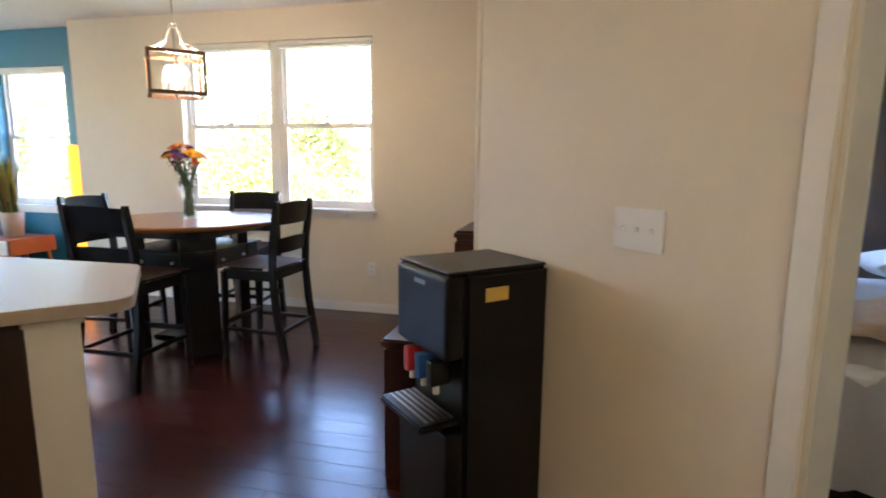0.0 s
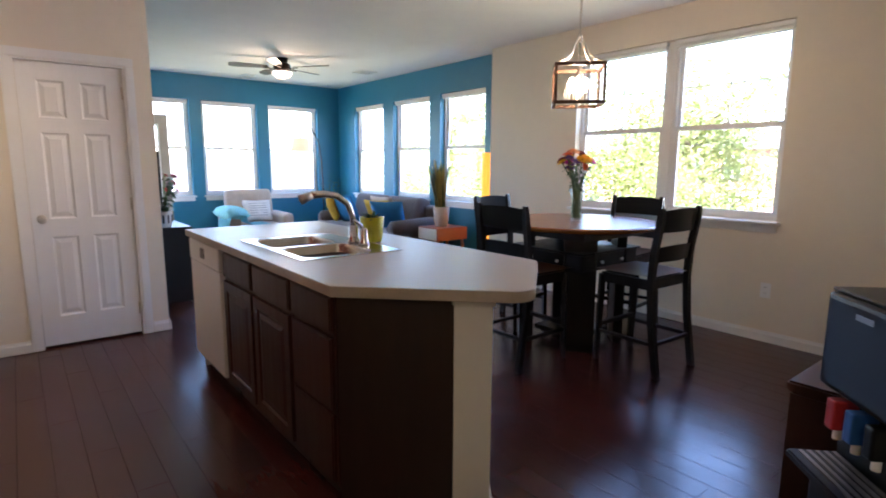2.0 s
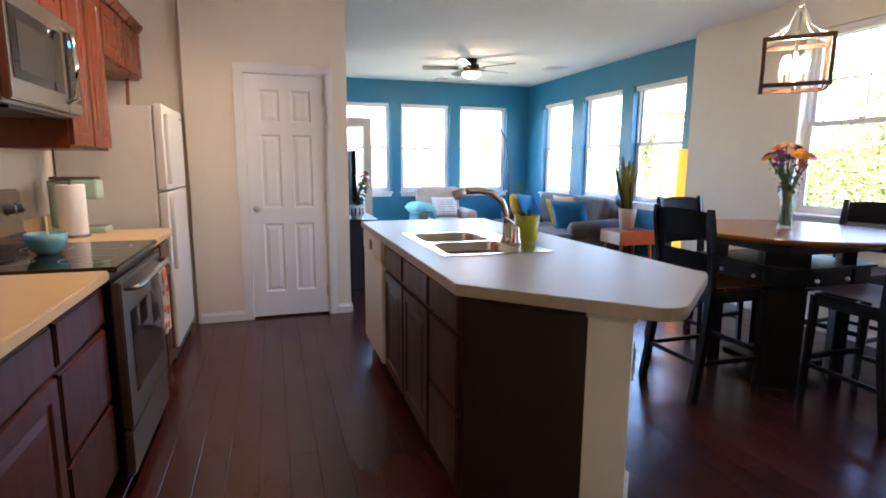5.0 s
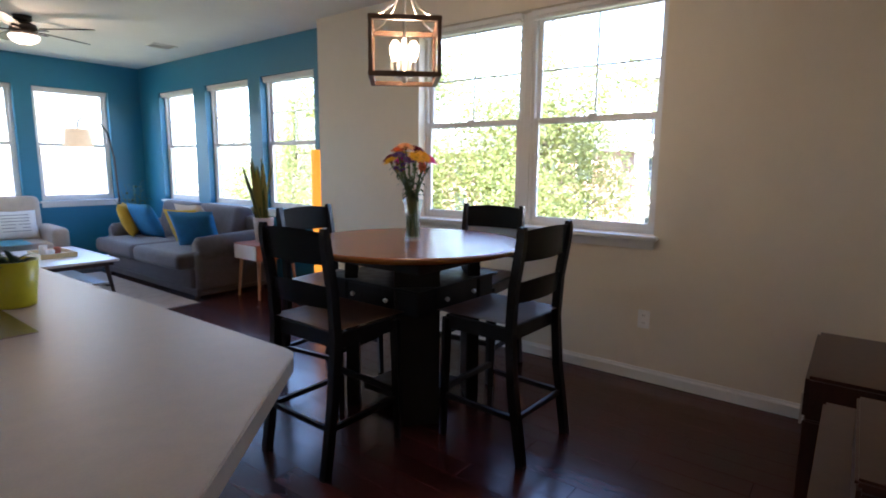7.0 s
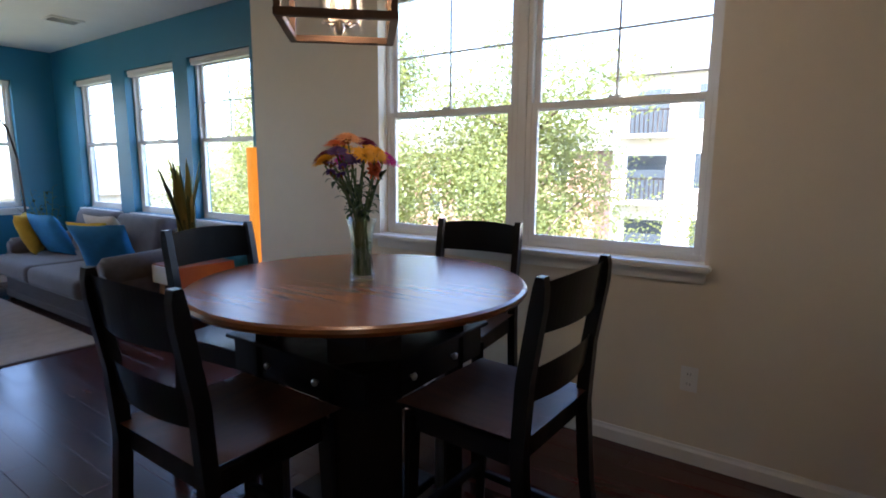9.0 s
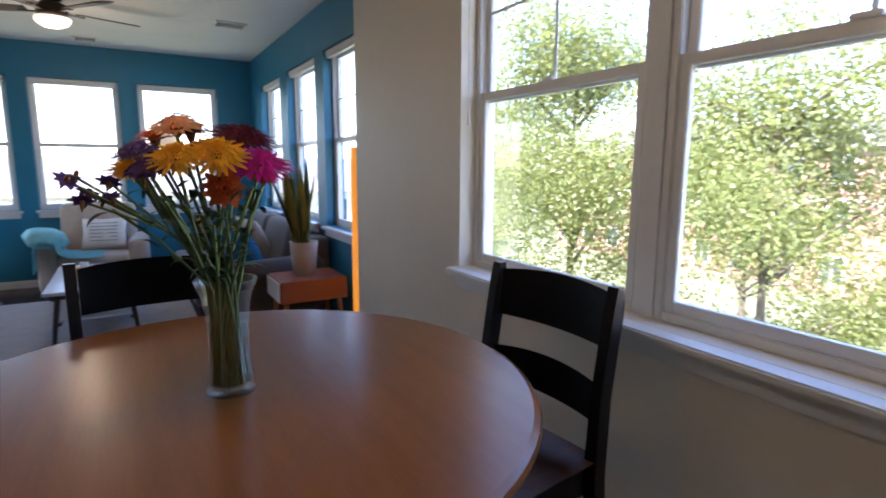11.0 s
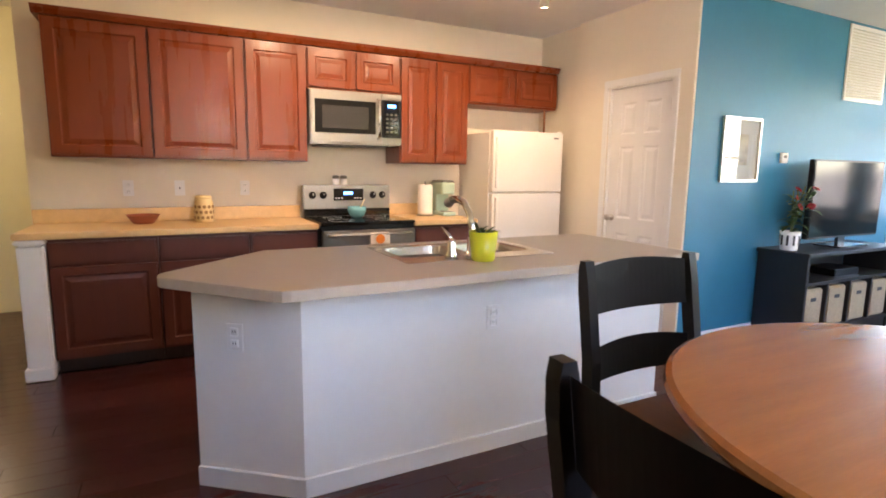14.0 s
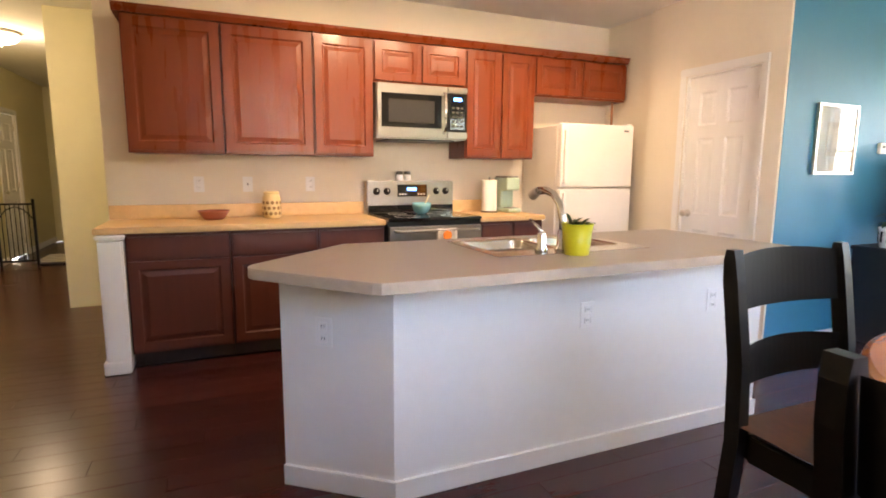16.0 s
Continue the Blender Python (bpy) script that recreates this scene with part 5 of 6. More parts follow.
for rx, up, aw, r, np_, mt, tl in BOUQUET:
    c = rt * rx + fw * aw + Vector((0, 0, up))
    daisy(vs, c, r * 1.18, mt, int(np_ * 1.4), layers=4, tilt=(tl + 4, rx * 120))
    fa_, na_ = rnd.uniform(0, 6.28), rnd.uniform(0, 6.28)
    foot = Vector((0.03 * math.cos(fa_), 0.03 * math.sin(fa_), 0.02))
    neck = Vector((c.x * 0.14 + 0.02 * math.cos(na_), c.y * 0.14 + 0.02 * math.sin(na_), 0.22))
    st = part("stem", tube([foot, foot.lerp(neck, 0.5), neck, neck.lerp(c, 0.5) + Vector((c.x * 0.05, c.y * 0.05, 0.01)), c - Vector((0, 0, 0.015))], 0.0032, 6), STEM, vs, smooth=True)
    for k in range(3):
        p = neck.lerp(c, 0.15 + 0.27 * k)
        part("leaf", shift(blade(rnd.uniform(0.03, 0.06), 0.022, 40, rnd.uniform(0, 360), rnd.uniform(25, 70)), *p), LEAF, st, smooth=True)
for k in range(12):
    tip = rt * rnd.uniform(-0.19, 0.05) + fw * rnd.uniform(-0.11, 0.11) + Vector((0, 0, rnd.uniform(0.32, 0.43)))
    fa_, na_ = rnd.uniform(0, 6.28), rnd.uniform(0, 6.28)
    foot = Vector((0.032 * math.cos(fa_), 0.032 * math.sin(fa_), 0.02))
    neck = Vector((tip.x * 0.14 + 0.02 * math.cos(na_), tip.y * 0.14 + 0.02 * math.sin(na_), 0.22))
    st = part("stem", tube([foot, neck, neck.lerp(tip, 0.55) + Vector((0, 0, 0.012)), tip], 0.0028, 6), STEM, vs, smooth=True)
    for j in range(5):
        part("leaf", shift(blade(rnd.uniform(0.03, 0.055), 0.02, 50, rnd.uniform(0, 360), rnd.uniform(20, 80)), *neck.lerp(tip, 0.15 + 0.2 * j)), LEAF, st, smooth=True)
spray = rt * -0.2 + fw * 0.0 + Vector((0, 0, 0.41))
for k in range(9):
    c = spray + Vector((rnd.uniform(-0.05, 0.06), rnd.uniform(-0.04, 0.04), rnd.uniform(-0.025, 0.03)))
    daisy(vs, c, 0.02, PURPLE, 8, 1, (rnd.uniform(-40, 40), rnd.uniform(-40, 40)))
    part("stem", tube([Vector((-0.01, -0.004, 0.22)), spray.lerp(Vector((0, 0, 0.25)), 0.5), c], 0.0022, 5), STEM, vs, smooth=True)

# ---- lantern pendant ----
LZ0, LZ1, LW = 1.74, 1.985, 0.168
ln = thing("pendant_lantern", "square brown wood and glass lantern pendant, lit", "pendant light", at=(LANTERN[0], LANTERN[1], 0), rz=-47)
for z in (LZ0, LZ1):
    part("frame_ring", boxes((-LW, -LW, z, LW, -LW + 0.022, z + 0.022), (-LW, LW - 0.022, z, LW, LW, z + 0.022), (-LW, -LW + 0.022, z, -LW + 0.022, LW - 0.022, z + 0.022), (LW - 0.022, -LW + 0.022, z, LW, LW - 0.022, z + 0.022)), LANTWOOD, ln, bevel=0.002)
for sx in (-1, 1):
    for sy in (-1, 1):
        part("post", boxes((sx * (LW - 0.011) - 0.009, sy * (LW - 0.011) - 0.009, LZ0 + 0.0225, sx * (LW - 0.011) + 0.009, sy * (LW - 0.011) + 0.009, LZ1 - 0.0005)), LANTWOOD, ln)
        part("arm", tube([(sx * (LW - 0.012), sy * (LW - 0.012), LZ1 + 0.022), (sx * LW * 0.62, sy * LW * 0.62, LZ1 + 0.045), (sx * 0.05, sy * 0.05, LZ1 + 0.10), (sx * 0.028, sy * 0.028, LZ1 + 0.17), (sx * 0.012, sy * 0.012, LZ1 + 0.20)], 0.006, 8), NICKEL, ln, "curved nickel arm", smooth=True)
for s in (-1, 1):
    for r in ((-LW + 0.023, s * (LW - 0.011) - 0.0015, LZ0 + 0.0225, LW - 0.023, s * (LW - 0.011) + 0.0015, LZ1 - 0.0005), (s * (LW - 0.011) - 0.0015, -LW + 0.023, LZ0 + 0.0225, s * (LW - 0.011) + 0.0015, LW - 0.023, LZ1 - 0.0005)):
        part("glass_side", boxes(r), GLASS, ln, "clear glass side").visible_shadow = False
part("hub", shift(lathe([(0, -0.03), (0.01, -0.025), (0.016, -0.01), (0.012, 0.0), (0.02, 0.012), (0.009, 0.02), (0.009, 0.40), (0, 0.40)]), 0, 0, LZ0 + 0.02), NICKEL, ln, smooth=True)
part("top_loop", shift(lathe([(0, 0), (0.02, 0.0), (0.012, 0.03), (0, 0.034)]), 0, 0, LZ1 + 0.2), NICKEL, ln, smooth=True)
part("hanging_rod", rod((0, 0, LZ1 + 0.22), (0, 0, H - 0.02), 0.006), NICKEL, ln)
part("canopy", shift(lathe([(0, -0.024), (0.03, -0.022), (0.06, -0.008), (0.062, -0.001), (0, -0.001)]), 0, 0, H), NICKEL, ln, smooth=True)
for k in range(4):
    a = k * math.pi / 2 + math.pi / 4
    x, y = 0.062 * math.cos(a), 0.062 * math.sin(a)
    ar = part("candle_sleeve", rod((x, y, LZ0 + 0.035), (x, y, LZ0 + 0.085), 0.013), NICKEL, ln)
    part("cross_arm", tube([(0, 0, LZ0 + 0.03), (x * 0.6, y * 0.6, LZ0 + 0.022), (x, y, LZ0 + 0.036)], 0.005, 6), NICKEL, ar)
    part("bulb", shift(lathe([(0, 0), (0.011, 0.002), (0.014, 0.02), (0.025, 0.05), (0.024, 0.07), (0.012, 0.092), (0, 0.097)], 16), x, y, LZ0 + 0.086), BULB, ar, "lit filament bulb", smooth=True)
bulb_lamp("lantern_light", LANTERN[0], LANTERN[1], LZ0 + 0.2, 1.1, WARM, 0.05)

# ---- living room ----
rg_ = thing("rug", "pale grey woven area rug on the plank floor", "rug", at=(1.55, 5.64, 0))
part("rug_body", boxes((0, 0, 0.001, 1.78, 2.36, 0.012)), RUG, rg_, bevel=0.003)
RUGEDGE = pm("rug_edge", (0.2, 0.18, 0.18), 0.95, 0.1, 20)
part("edge_binding", boxes((-0.012, -0.012, 0.0008, 1.792, 0.0, 0.011)), RUGEDGE, rg_)
part("edge_binding", boxes((-0.012, 2.36, 0.0008, 1.792, 2.372, 0.011)), RUGEDGE, rg_)

sf = thing("sofa", "grey brown upholstered sofa with loose cushions", "sofa", at=(3.345, 5.75, 0))
SL, SD = 2.24, 0.95
part("base", pad(0.04, 0.1, 0.08, SD, SL - 0.1, 0.30, 0.04), SOFA, sf, smooth=True)
part("skirt", boxes((0.05, 0.04, 0.03, SD - 0.02, SL - 0.04, 0.1)), SOFA, sf)
for i in range(2):
    y0 = 0.22 + i * 0.9
    part("seat_cushion", pad(-0.10, y0 - (0.12 if i == 0 else 0), 0.29, 0.70, y0 + 0.89 + (0.12 if i == 1 else 0), 0.46, 0.07, 5), SOFA, sf, smooth=True)
    part("back_cushion", shift(pad(-0.11, 0.0, -0.24, 0.11, 0.86, 0.24, 0.09, 5), m=pose(0.72, y0 + 0.015, 0.64, 0, 14, 0)), SOFA, sf, smooth=True)
part("back_frame", pad(0.74, 0.06, 0.1, SD, SL - 0.06, 0.78, 0.07, 5), SOFA, sf, smooth=True)
for y0, y1 in ((0.0, 0.21), (SL - 0.21, SL)):
    arm = part("arm", pad(0.07, y0 + 0.02, 0.06, SD - 0.05, y1 - 0.02, 0.47, 0.05, 4), SOFA, sf, smooth=True)
    part("arm_roll", rod((0.1, (y0 + y1) / 2, 0.49), (SD - 0.06, (y0 + y1) / 2, 0.53), 0.12, 0.115, 28), SOFA, arm, smooth=True, bevel=0.03)
for x in (0.08, SD - 0.08):
    for y in (0.1, SL - 0.1):
        part("foot", rod((x, y, 0.0), (x, y, 0.08), 0.025, 0.032), DARKLEG, sf)


def throw_pillow(material, label, at, rx, ry, rz, s=0.44, h=0.15):
    t = thing("throw_pillow", label, "cushion", "throw pillows on the sofa")
    t.matrix_basis = pose(*at, rx, ry, rz)
    part("cover", cushion(s, s, h), material, t, smooth=True)
    return t


throw_pillow(YELFAB, "mustard yellow throw pillow on the sofa", (3.58, 7.72, 0.66), 0, 70, -30, 0.42)
throw_pillow(BLUEFAB, "blue throw pillow on the sofa", (3.66, 7.42, 0.66), 0, 66, 8, 0.46)
throw_pillow(YELFAB, "mustard yellow throw pillow on the sofa", (3.68, 6.50, 0.66), 0, 64, 24, 0.42)
throw_pillow(BLUEFAB, "blue throw pillow on the sofa arm", (3.62, 6.18, 0.66), 0, 58, 40, 0.46)
throw_pillow(ARMFAB, "taupe throw pillow on the sofa", (3.85, 6.62, 0.68), 0, 66, 10, 0.46)

ac = thing("armchair", "beige upholstered armchair beside the windows", "armchair", at=(2.55, 8.28, 0), rz=176)
AW, AD = 0.92, 0.82
part("base", pad(-AW / 2 + 0.1, -0.36, 0.1, AW / 2 - 0.1, 0.40, 0.3, 0.04), ARMFAB, ac, smooth=True)
part("seat_cushion", pad(-0.31, -0.3, 0.29, 0.31, 0.43, 0.45, 0.06, 5), ARMFAB, ac, smooth=True)
part("backrest", shift(pad(-0.36, -0.11, -0.32, 0.36, 0.11, 0.32, 0.1, 5), m=pose(0, -0.33, 0.62, 10)), ARMFAB, ac, smooth=True)
for s in (-1, 1):
    part("arm", pad(s * 0.39 - 0.085, -0.36, 0.1, s * 0.39 + 0.085, 0.42, 0.60, 0.075, 5), ARMFAB, ac, smooth=True)
    for y in (-0.3, 0.35):
        part("foot", rod((s * 0.38, y, 0.0), (s * 0.38, y, 0.1), 0.02, 0.028), DARKLEG, ac)
wp = thing("throw_pillow", "white throw pillow with grey printed rows", "cushion")
wp.matrix_basis = pose(2.62, 8.36, 0.62, 62, 0, -6)
cv = part("cover", cushion(0.42, 0.36, 0.13), WHITEFAB, wp, smooth=True)
for i in range(6):
    part("printed_row", boxes((-0.13, -0.105 + 0.04 * i, 0.0645 - 0.004 * abs(i - 2.5), 0.13, -0.098 + 0.04 * i, 0.0675 - 0.004 * abs(i - 2.5))), GREYBAR, cv)
th = thing("throw_blanket", "aqua knitted throw draped over the armchair arm", "blanket", at=(2.15, 8.1, 0))
bm = bmesh.new()
prof = [(-0.125, 0.3), (-0.12, 0.5), (-0.09, 0.6), (0.0, 0.63), (0.09, 0.6), (0.12, 0.5), (0.2, 0.475), (0.34, 0.47), (0.46, 0.465)]
g = [[bm.verts.new((x + 0.015 * math.sin(j * 1.3 + i), -0.24 + 0.5 * j / 9 + 0.03 * math.sin(i * 1.1) - 0.03 * i, z + 0.012 * math.sin(j * 2.1 + i * 1.7))) for j in range(10)] for i, (x, z) in enumerate(prof)]
for a, b in zip(g, g[1:]):
    for j in range(9):
        bm.faces.new((a[j], a[j + 1], b[j + 1], b[j]))
bmesh.ops.solidify(bm, geom=bm.faces[:], thickness=-0.1)
part("knit", bm, AQUA, th, smooth=True)
part("fold", shift(cushion(0.36, 0.46, 0.22), m=pose(-0.02, -0.05, 0.63, 0, 8, 12)), AQUA, th, "bunched knitted fold", smooth=True)

ct = thing("coffee_table", "white topped coffee table with dark splayed legs", "coffee table", at=(2.27, 6.3, 0.013))
part("tabletop", boxes((0, 0, 0.385, 0.64, 1.24, 0.41)), COFFEETOP, ct, bevel=0.004)
part("frame", boxes((0.04, 0.05, 0.345, 0.6, 1.19, 0.384)), DARKLEG, ct)
part("lower_shelf", boxes((0.06, 0.14, 0.15, 0.58, 1.10, 0.166)), COFFEETOP, ct, bevel=0.003)
for x, dx in ((0.08, -0.04), (0.56, 0.04)):
    for y, dy in ((0.12, -0.06), (1.12, 0.06)):
        part("leg", rod((x + dx, y + dy, 0), (x, y, 0.345), 0.014, 0.022), DARKLEG, ct)
    part("shelf_rail", boxes((x - 0.012, 0.1, 0.13, x + 0.012, 1.14, 0.149)), DARKLEG, ct)
ty = thing("tray", "pale wooden serving tray on the coffee table", "tray", at=(2.55, 6.95, 0.424))
part("tray_base", boxes((-0.14, -0.2, 0, 0.14, 0.2, 0.01)), CERAM, ty)
part("tray_rim", boxes((-0.15, -0.21, 0, 0.15, -0.2, 0.045), (-0.15, 0.2, 0, 0.15, 0.21, 0.045), (-0.15, -0.2, 0, -0.14, 0.2, 0.045), (0.14, -0.2, 0, 0.15, 0.2, 0.045)), CERAM, ty)
for x, y, r, hh, mt in ((-0.05, 0.08, 0.035, 0.09, WHITEPAINT), (0.05, 0.02, 0.03, 0.07, TERRA), (-0.04, -0.09, 0.035, 0.06, PLATE)):
    cd = thing("candle_jar", "small candle jar standing in the tray", "candle", "candles in the tray", (2.55 + x, 6.95 + y, 0.435))
    part("jar", lathe([(0, 0), (r, 0), (r, hh), (r * 0.88, hh), (r * 0.86, hh * 0.7), (0, hh * 0.7)]), mt, cd, smooth=True)

st = thing("side_table", "coral side table with white front and tapered legs", "side table", at=(3.735, 5.27, 0))
part("case", boxes((0.012, 0.0, 0.39, 0.5, 0.4, 0.55)), CORAL, st, bevel=0.005)
part("drawer_front", boxes((0.0, 0.015, 0.4, 0.011, 0.385, 0.54)), WHITEPAINT, st, "white drawer front", bevel=0.002)
for x, dx in ((0.06, -0.03), (0.45, 0.03)):
    for y, dy in ((0.05, -0.03), (0.35, 0.03)):
        part("leg", rod((x + dx, y + dy, 0), (x, y, 0.389), 0.012, 0.02), PALELEG, st)
sn = pot_plant("snake_plant", "tall snake plant in a grey stone pot", (3.98, 5.49, 0.551), 0.105, 0.25, POTGREY)
rnd = random.Random(7)
for i in range(15):
    L, tu, le = rnd.uniform(0.35, 0.72), rnd.uniform(0, 360), rnd.uniform(2, 17)
    x, y = rnd.uniform(-0.05, 0.05), rnd.uniform(-0.05, 0.05)
    lf = part("leaf", shift(blade(L, 0.052, rnd.uniform(-4, 8), tu, le, n=8), x, y, 0.21), SNAKE, sn, "mottled green leaf", smooth=True)
    part("leaf_edge", shift(blade(L * 0.995, 0.064, 4, tu, le, n=8), x - 0.003 * math.sin(radians(tu)), y + 0.004, 0.208), SNAKEY, lf, "yellow leaf edge", smooth=True)

ol = thing("column_lamp", "tall glowing amber column floor lamp", "floor lamp", at=(4.205, 4.86, 0))
part("shade", lathe([(0.07, 0.12), (0.075, 0.125), (0.075, 1.475), (0.07, 1.48), (0.068, 1.475), (0.068, 0.125)], 28), AMBER, ol, "glowing amber paper shade", smooth=False)
part("base", lathe([(0, 0), (0.1, 0), (0.1, 0.015), (0.02, 0.025), (0.02, 0.125), (0, 0.125)]), DARKLEG, ol, smooth=True)

al = thing("arc_lamp", "arched floor lamp with a linen drum shade", "floor lamp", at=(3.78, 8.45, 0))
part("base", lathe([(0, 0), (0.14, 0), (0.14, 0.02), (0.015, 0.03), (0, 0.03)]), BRONZE, al, smooth=True)
part("arc", tube([(0, 0, 0.02), (0.0, 0, 0.9), (-0.02, 0, 1.4), (-0.09, -0.04, 1.72), (-0.24, -0.12, 1.9), (-0.4, -0.22, 1.92), (-0.5, -0.31, 1.83), (-0.53, -0.35, 1.74)], 0.011, 10), BRONZE, al, smooth=True)
sd = part("shade", shift(lathe([(0.125, 0.0), (0.155, -0.21), (0.151, -0.21), (0.121, 0.0)], 28), -0.535, -0.36, 1.735), LINEN, al, "linen drum shade")
part("shade_ring", boxes((-0.66, -0.364, 1.72, -0.41, -0.356, 1.728)), BRONZE, sd)

cs = thing("tv_console", "black console with open shelf and woven baskets", "tv stand", at=(XB + 0.01, 5.66, 0))
CL, CD, CH = 1.34, 0.40, 0.73
part("top", boxes((0, -0.02, CH - 0.03, CD + 0.02, CL + 0.02, CH)), CONSOLE, cs, bevel=0.005)
for y in (0, CL - 0.03):
    part("side_panel", boxes((0.005, y, 0.0, CD, y + 0.03, CH - 0.031)), CONSOLE, cs)
part("middle_shelf", boxes((0.005, 0.031, 0.47, CD, CL - 0.031, 0.495)), CONSOLE, cs)
part("bottom_shelf", boxes((0.005, 0.031, 0.09, CD, CL - 0.031, 0.115)), CONSOLE, cs)
part("back_panel", boxes((0.0, 0.031, 0.0, 0.004, CL - 0.031, CH - 0.031)), CONSOLE, cs)
part("plinth", boxes((CD - 0.03, 0.031, 0.0, CD - 0.015, CL - 0.031, 0.089)), CONSOLE, cs)
for i in range(1, 4):
    part("divider", boxes((0.006, CL * i / 4 - 0.01, 0.116, CD - 0.01, CL * i / 4 + 0.01, 0.469)), CONSOLE, cs)
for i in range(4):
    y0 = CL * i / 4 + 0.04
    bk = thing("storage_basket", "woven tan basket in the console", "basket", "console baskets", (XB + 0.03, 5.66 + y0, 0.1165))
    part("basket_body", boxes((0, 0, 0, 0.36, CL / 4 - 0.08, 0.32)), BASKET, bk, bevel=0.012)
    part("handle_hole", boxes((0.3605, 0.09, 0.22, 0.362, 0.165, 0.25)), DARKSLOT, bk, "dark handle slot")
bx = thing("media_box", "small black media player on the open shelf", "media player", at=(XB + 0.1, 6.2, 0.496))
part("case", boxes((0, 0, 0, 0.24, 0.36, 0.06)), BLACKPL, bx, bevel=0.006)

tv = thing("television", "flat screen television switched off on the console", "television", at=(0.83, 6.46, CH), rz=90)
part("bezel", boxes((-0.54, 0.0, 0.075, 0.54, 0.045, 0.72)), BLACKPL, tv, bevel=0.006)
part("screen", boxes((-0.525, -0.003, 0.092, 0.525, -0.0005, 0.705)), SCREEN, tv, "dark glossy screen")
part("stand_neck", boxes((-0.05, 0.012, 0.012, 0.05, 0.04, 0.076)), BLACKPL, tv)
part("stand_foot", boxes((-0.22, -0.09, 0.001, 0.22, 0.12, 0.013)), BLACKGLASS, tv, bevel=0.004)

oc = pot_plant("potted_flowers", "white patterned pot with red flowers on the console", (0.80, 5.74, CH + 0.001), 0.075, 0.15, WHITEPAINT)
for k in range(10):
    part("pot_print", shift(boxes((-0.008, -0.002, 0.02, 0.008, 0.0, 0.10)), m=pose(0.07 * math.cos(k * 0.628), 0.07 * math.sin(k * 0.628), 0.02, 0, 0, math.degrees(k * 0.628) + 90)), DARKSLOT, oc)
rnd = random.Random(21)
for k in range(9):
    a, q = rnd.uniform(0, 6.28), rnd.uniform(0.08, 0.24)
    tip = Vector((0.02 + abs(math.cos(a)) * q * 0.5, math.sin(a) * q, rnd.uniform(0.32, 0.58)))
    sm = part("stem", tube([(0, 0, 0.13), (tip.x * 0.3, tip.y * 0.3, 0.3), tip], 0.004, 6), STEM, oc, smooth=True)
    if k < 5:
        daisy(oc, tip, 0.035, REDFLOWER, 10, 2, (rnd.uniform(-50, 50), rnd.uniform(20, 70)))
    for j in range(6):
        part("leaf", shift(blade(rnd.uniform(0.07, 0.12), 0.045, 40, rnd.uniform(0, 360), rnd.uniform(30, 80)), tip.x * j / 6, tip.y * j / 6, 0.14 + (tip.z - 0.14) * j / 6), LEAF, sm, smooth=True)

# corner plant behind the sofa
cp_ = pot_plant("corner_plant", "leafy green plant in a dark pot in the corner", (3.98, 8.42, 0.0), 0.15, 0.3, BRONZE)
for k in range(12):
    a = rnd.uniform(0, 6.28)
    tip = Vector((math.cos(a) * rnd.uniform(0.05, 0.26) - 0.05, math.sin(a) * rnd.uniform(0.05, 0.24) - 0.03, rnd.uniform(0.75, 1.12)))
    sm = part("stem", tube([(0, 0, 0.27), (tip.x * 0.35, tip.y * 0.35, 0.6), tip], 0.005, 6, 0.002), STEM, cp_, smooth=True)
    for j in range(9):
        s = 0.35 + 0.65 * j / 8
        part("leaf", shift(blade(rnd.uniform(0.06, 0.1), 0.032, 40, rnd.uniform(0, 360), rnd.uniform(30, 85)), tip.x * s, tip.y * s, 0.27 + (tip.z - 0.27) * s), LEAF, sm, smooth=True)

# things on the teal wall
pc = thing("framed_picture", "narrow silver framed picture behind glass", "picture", at=(XB, 5.09, 1.262), rz=90)
part("frame", boxes((0, -0.025, 0, 0.455, -0.001, 0.02), (0, -0.025, 0.475, 0.455, -0.001, 0.495), (0, -0.025, 0.021, 0.02, -0.001, 0.474), (0.435, -0.025, 0.021, 0.455, -0.001, 0.474)), NICKEL, pc, bevel=0.003)
mtb = part("mat_board", boxes((0.021, -0.008, 0.021, 0.434, -0.002, 0.474)), MATBOARD, pc)
part("print_area", boxes((0.13, -0.0095, 0.13, 0.32, -0.0085, 0.37)), pm("grey_tan_print", (0.45, 0.38, 0.28), 0.5, 0.4, 9), mtb)
part("glazing", boxes((0.021, -0.018, 0.021, 0.434, -0.015, 0.474)), PICGLASS, pc).visible_shadow = False
ths = thing("thermostat", "small white wall thermostat", "thermostat", at=(XB, 5.88, 1.46), rz=90)
part("case", pad(-0.04, -0.026, -0.04, 0.04, -0.001, 0.04, 0.006, 2), PLATE, ths)
part("dial", boxes((-0.02, -0.0275, 0.0, 0.02, -0.0265, 0.022)), GREYBAR, ths)
rv = thing("return_vent", "large white slatted return air grille", "vent", at=(XB, 6.65, 1.98), rz=90)
part("frame", boxes((0, -0.016, 0, 0.66, -0.001, 0.03), (0, -0.016, 0.61, 0.66, -0.001, 0.64), (0, -0.016, 0.031, 0.03, -0.001, 0.609), (0.63, -0.016, 0.031, 0.66, -0.001, 0.609)), TRIM, rv, bevel=0.003)
part("backing", boxes((0.031, -0.003, 0.031, 0.629, -0.001, 0.609)), VENTBACK, rv)
for i in range(23):
    part("slat", shift(boxes((0.031, -0.013, -0.001, 0.629, 0.003, 0.001)), m=pose(0, -0.006, 0.045 + i * 0.0245, -38)), TRIM, rv)
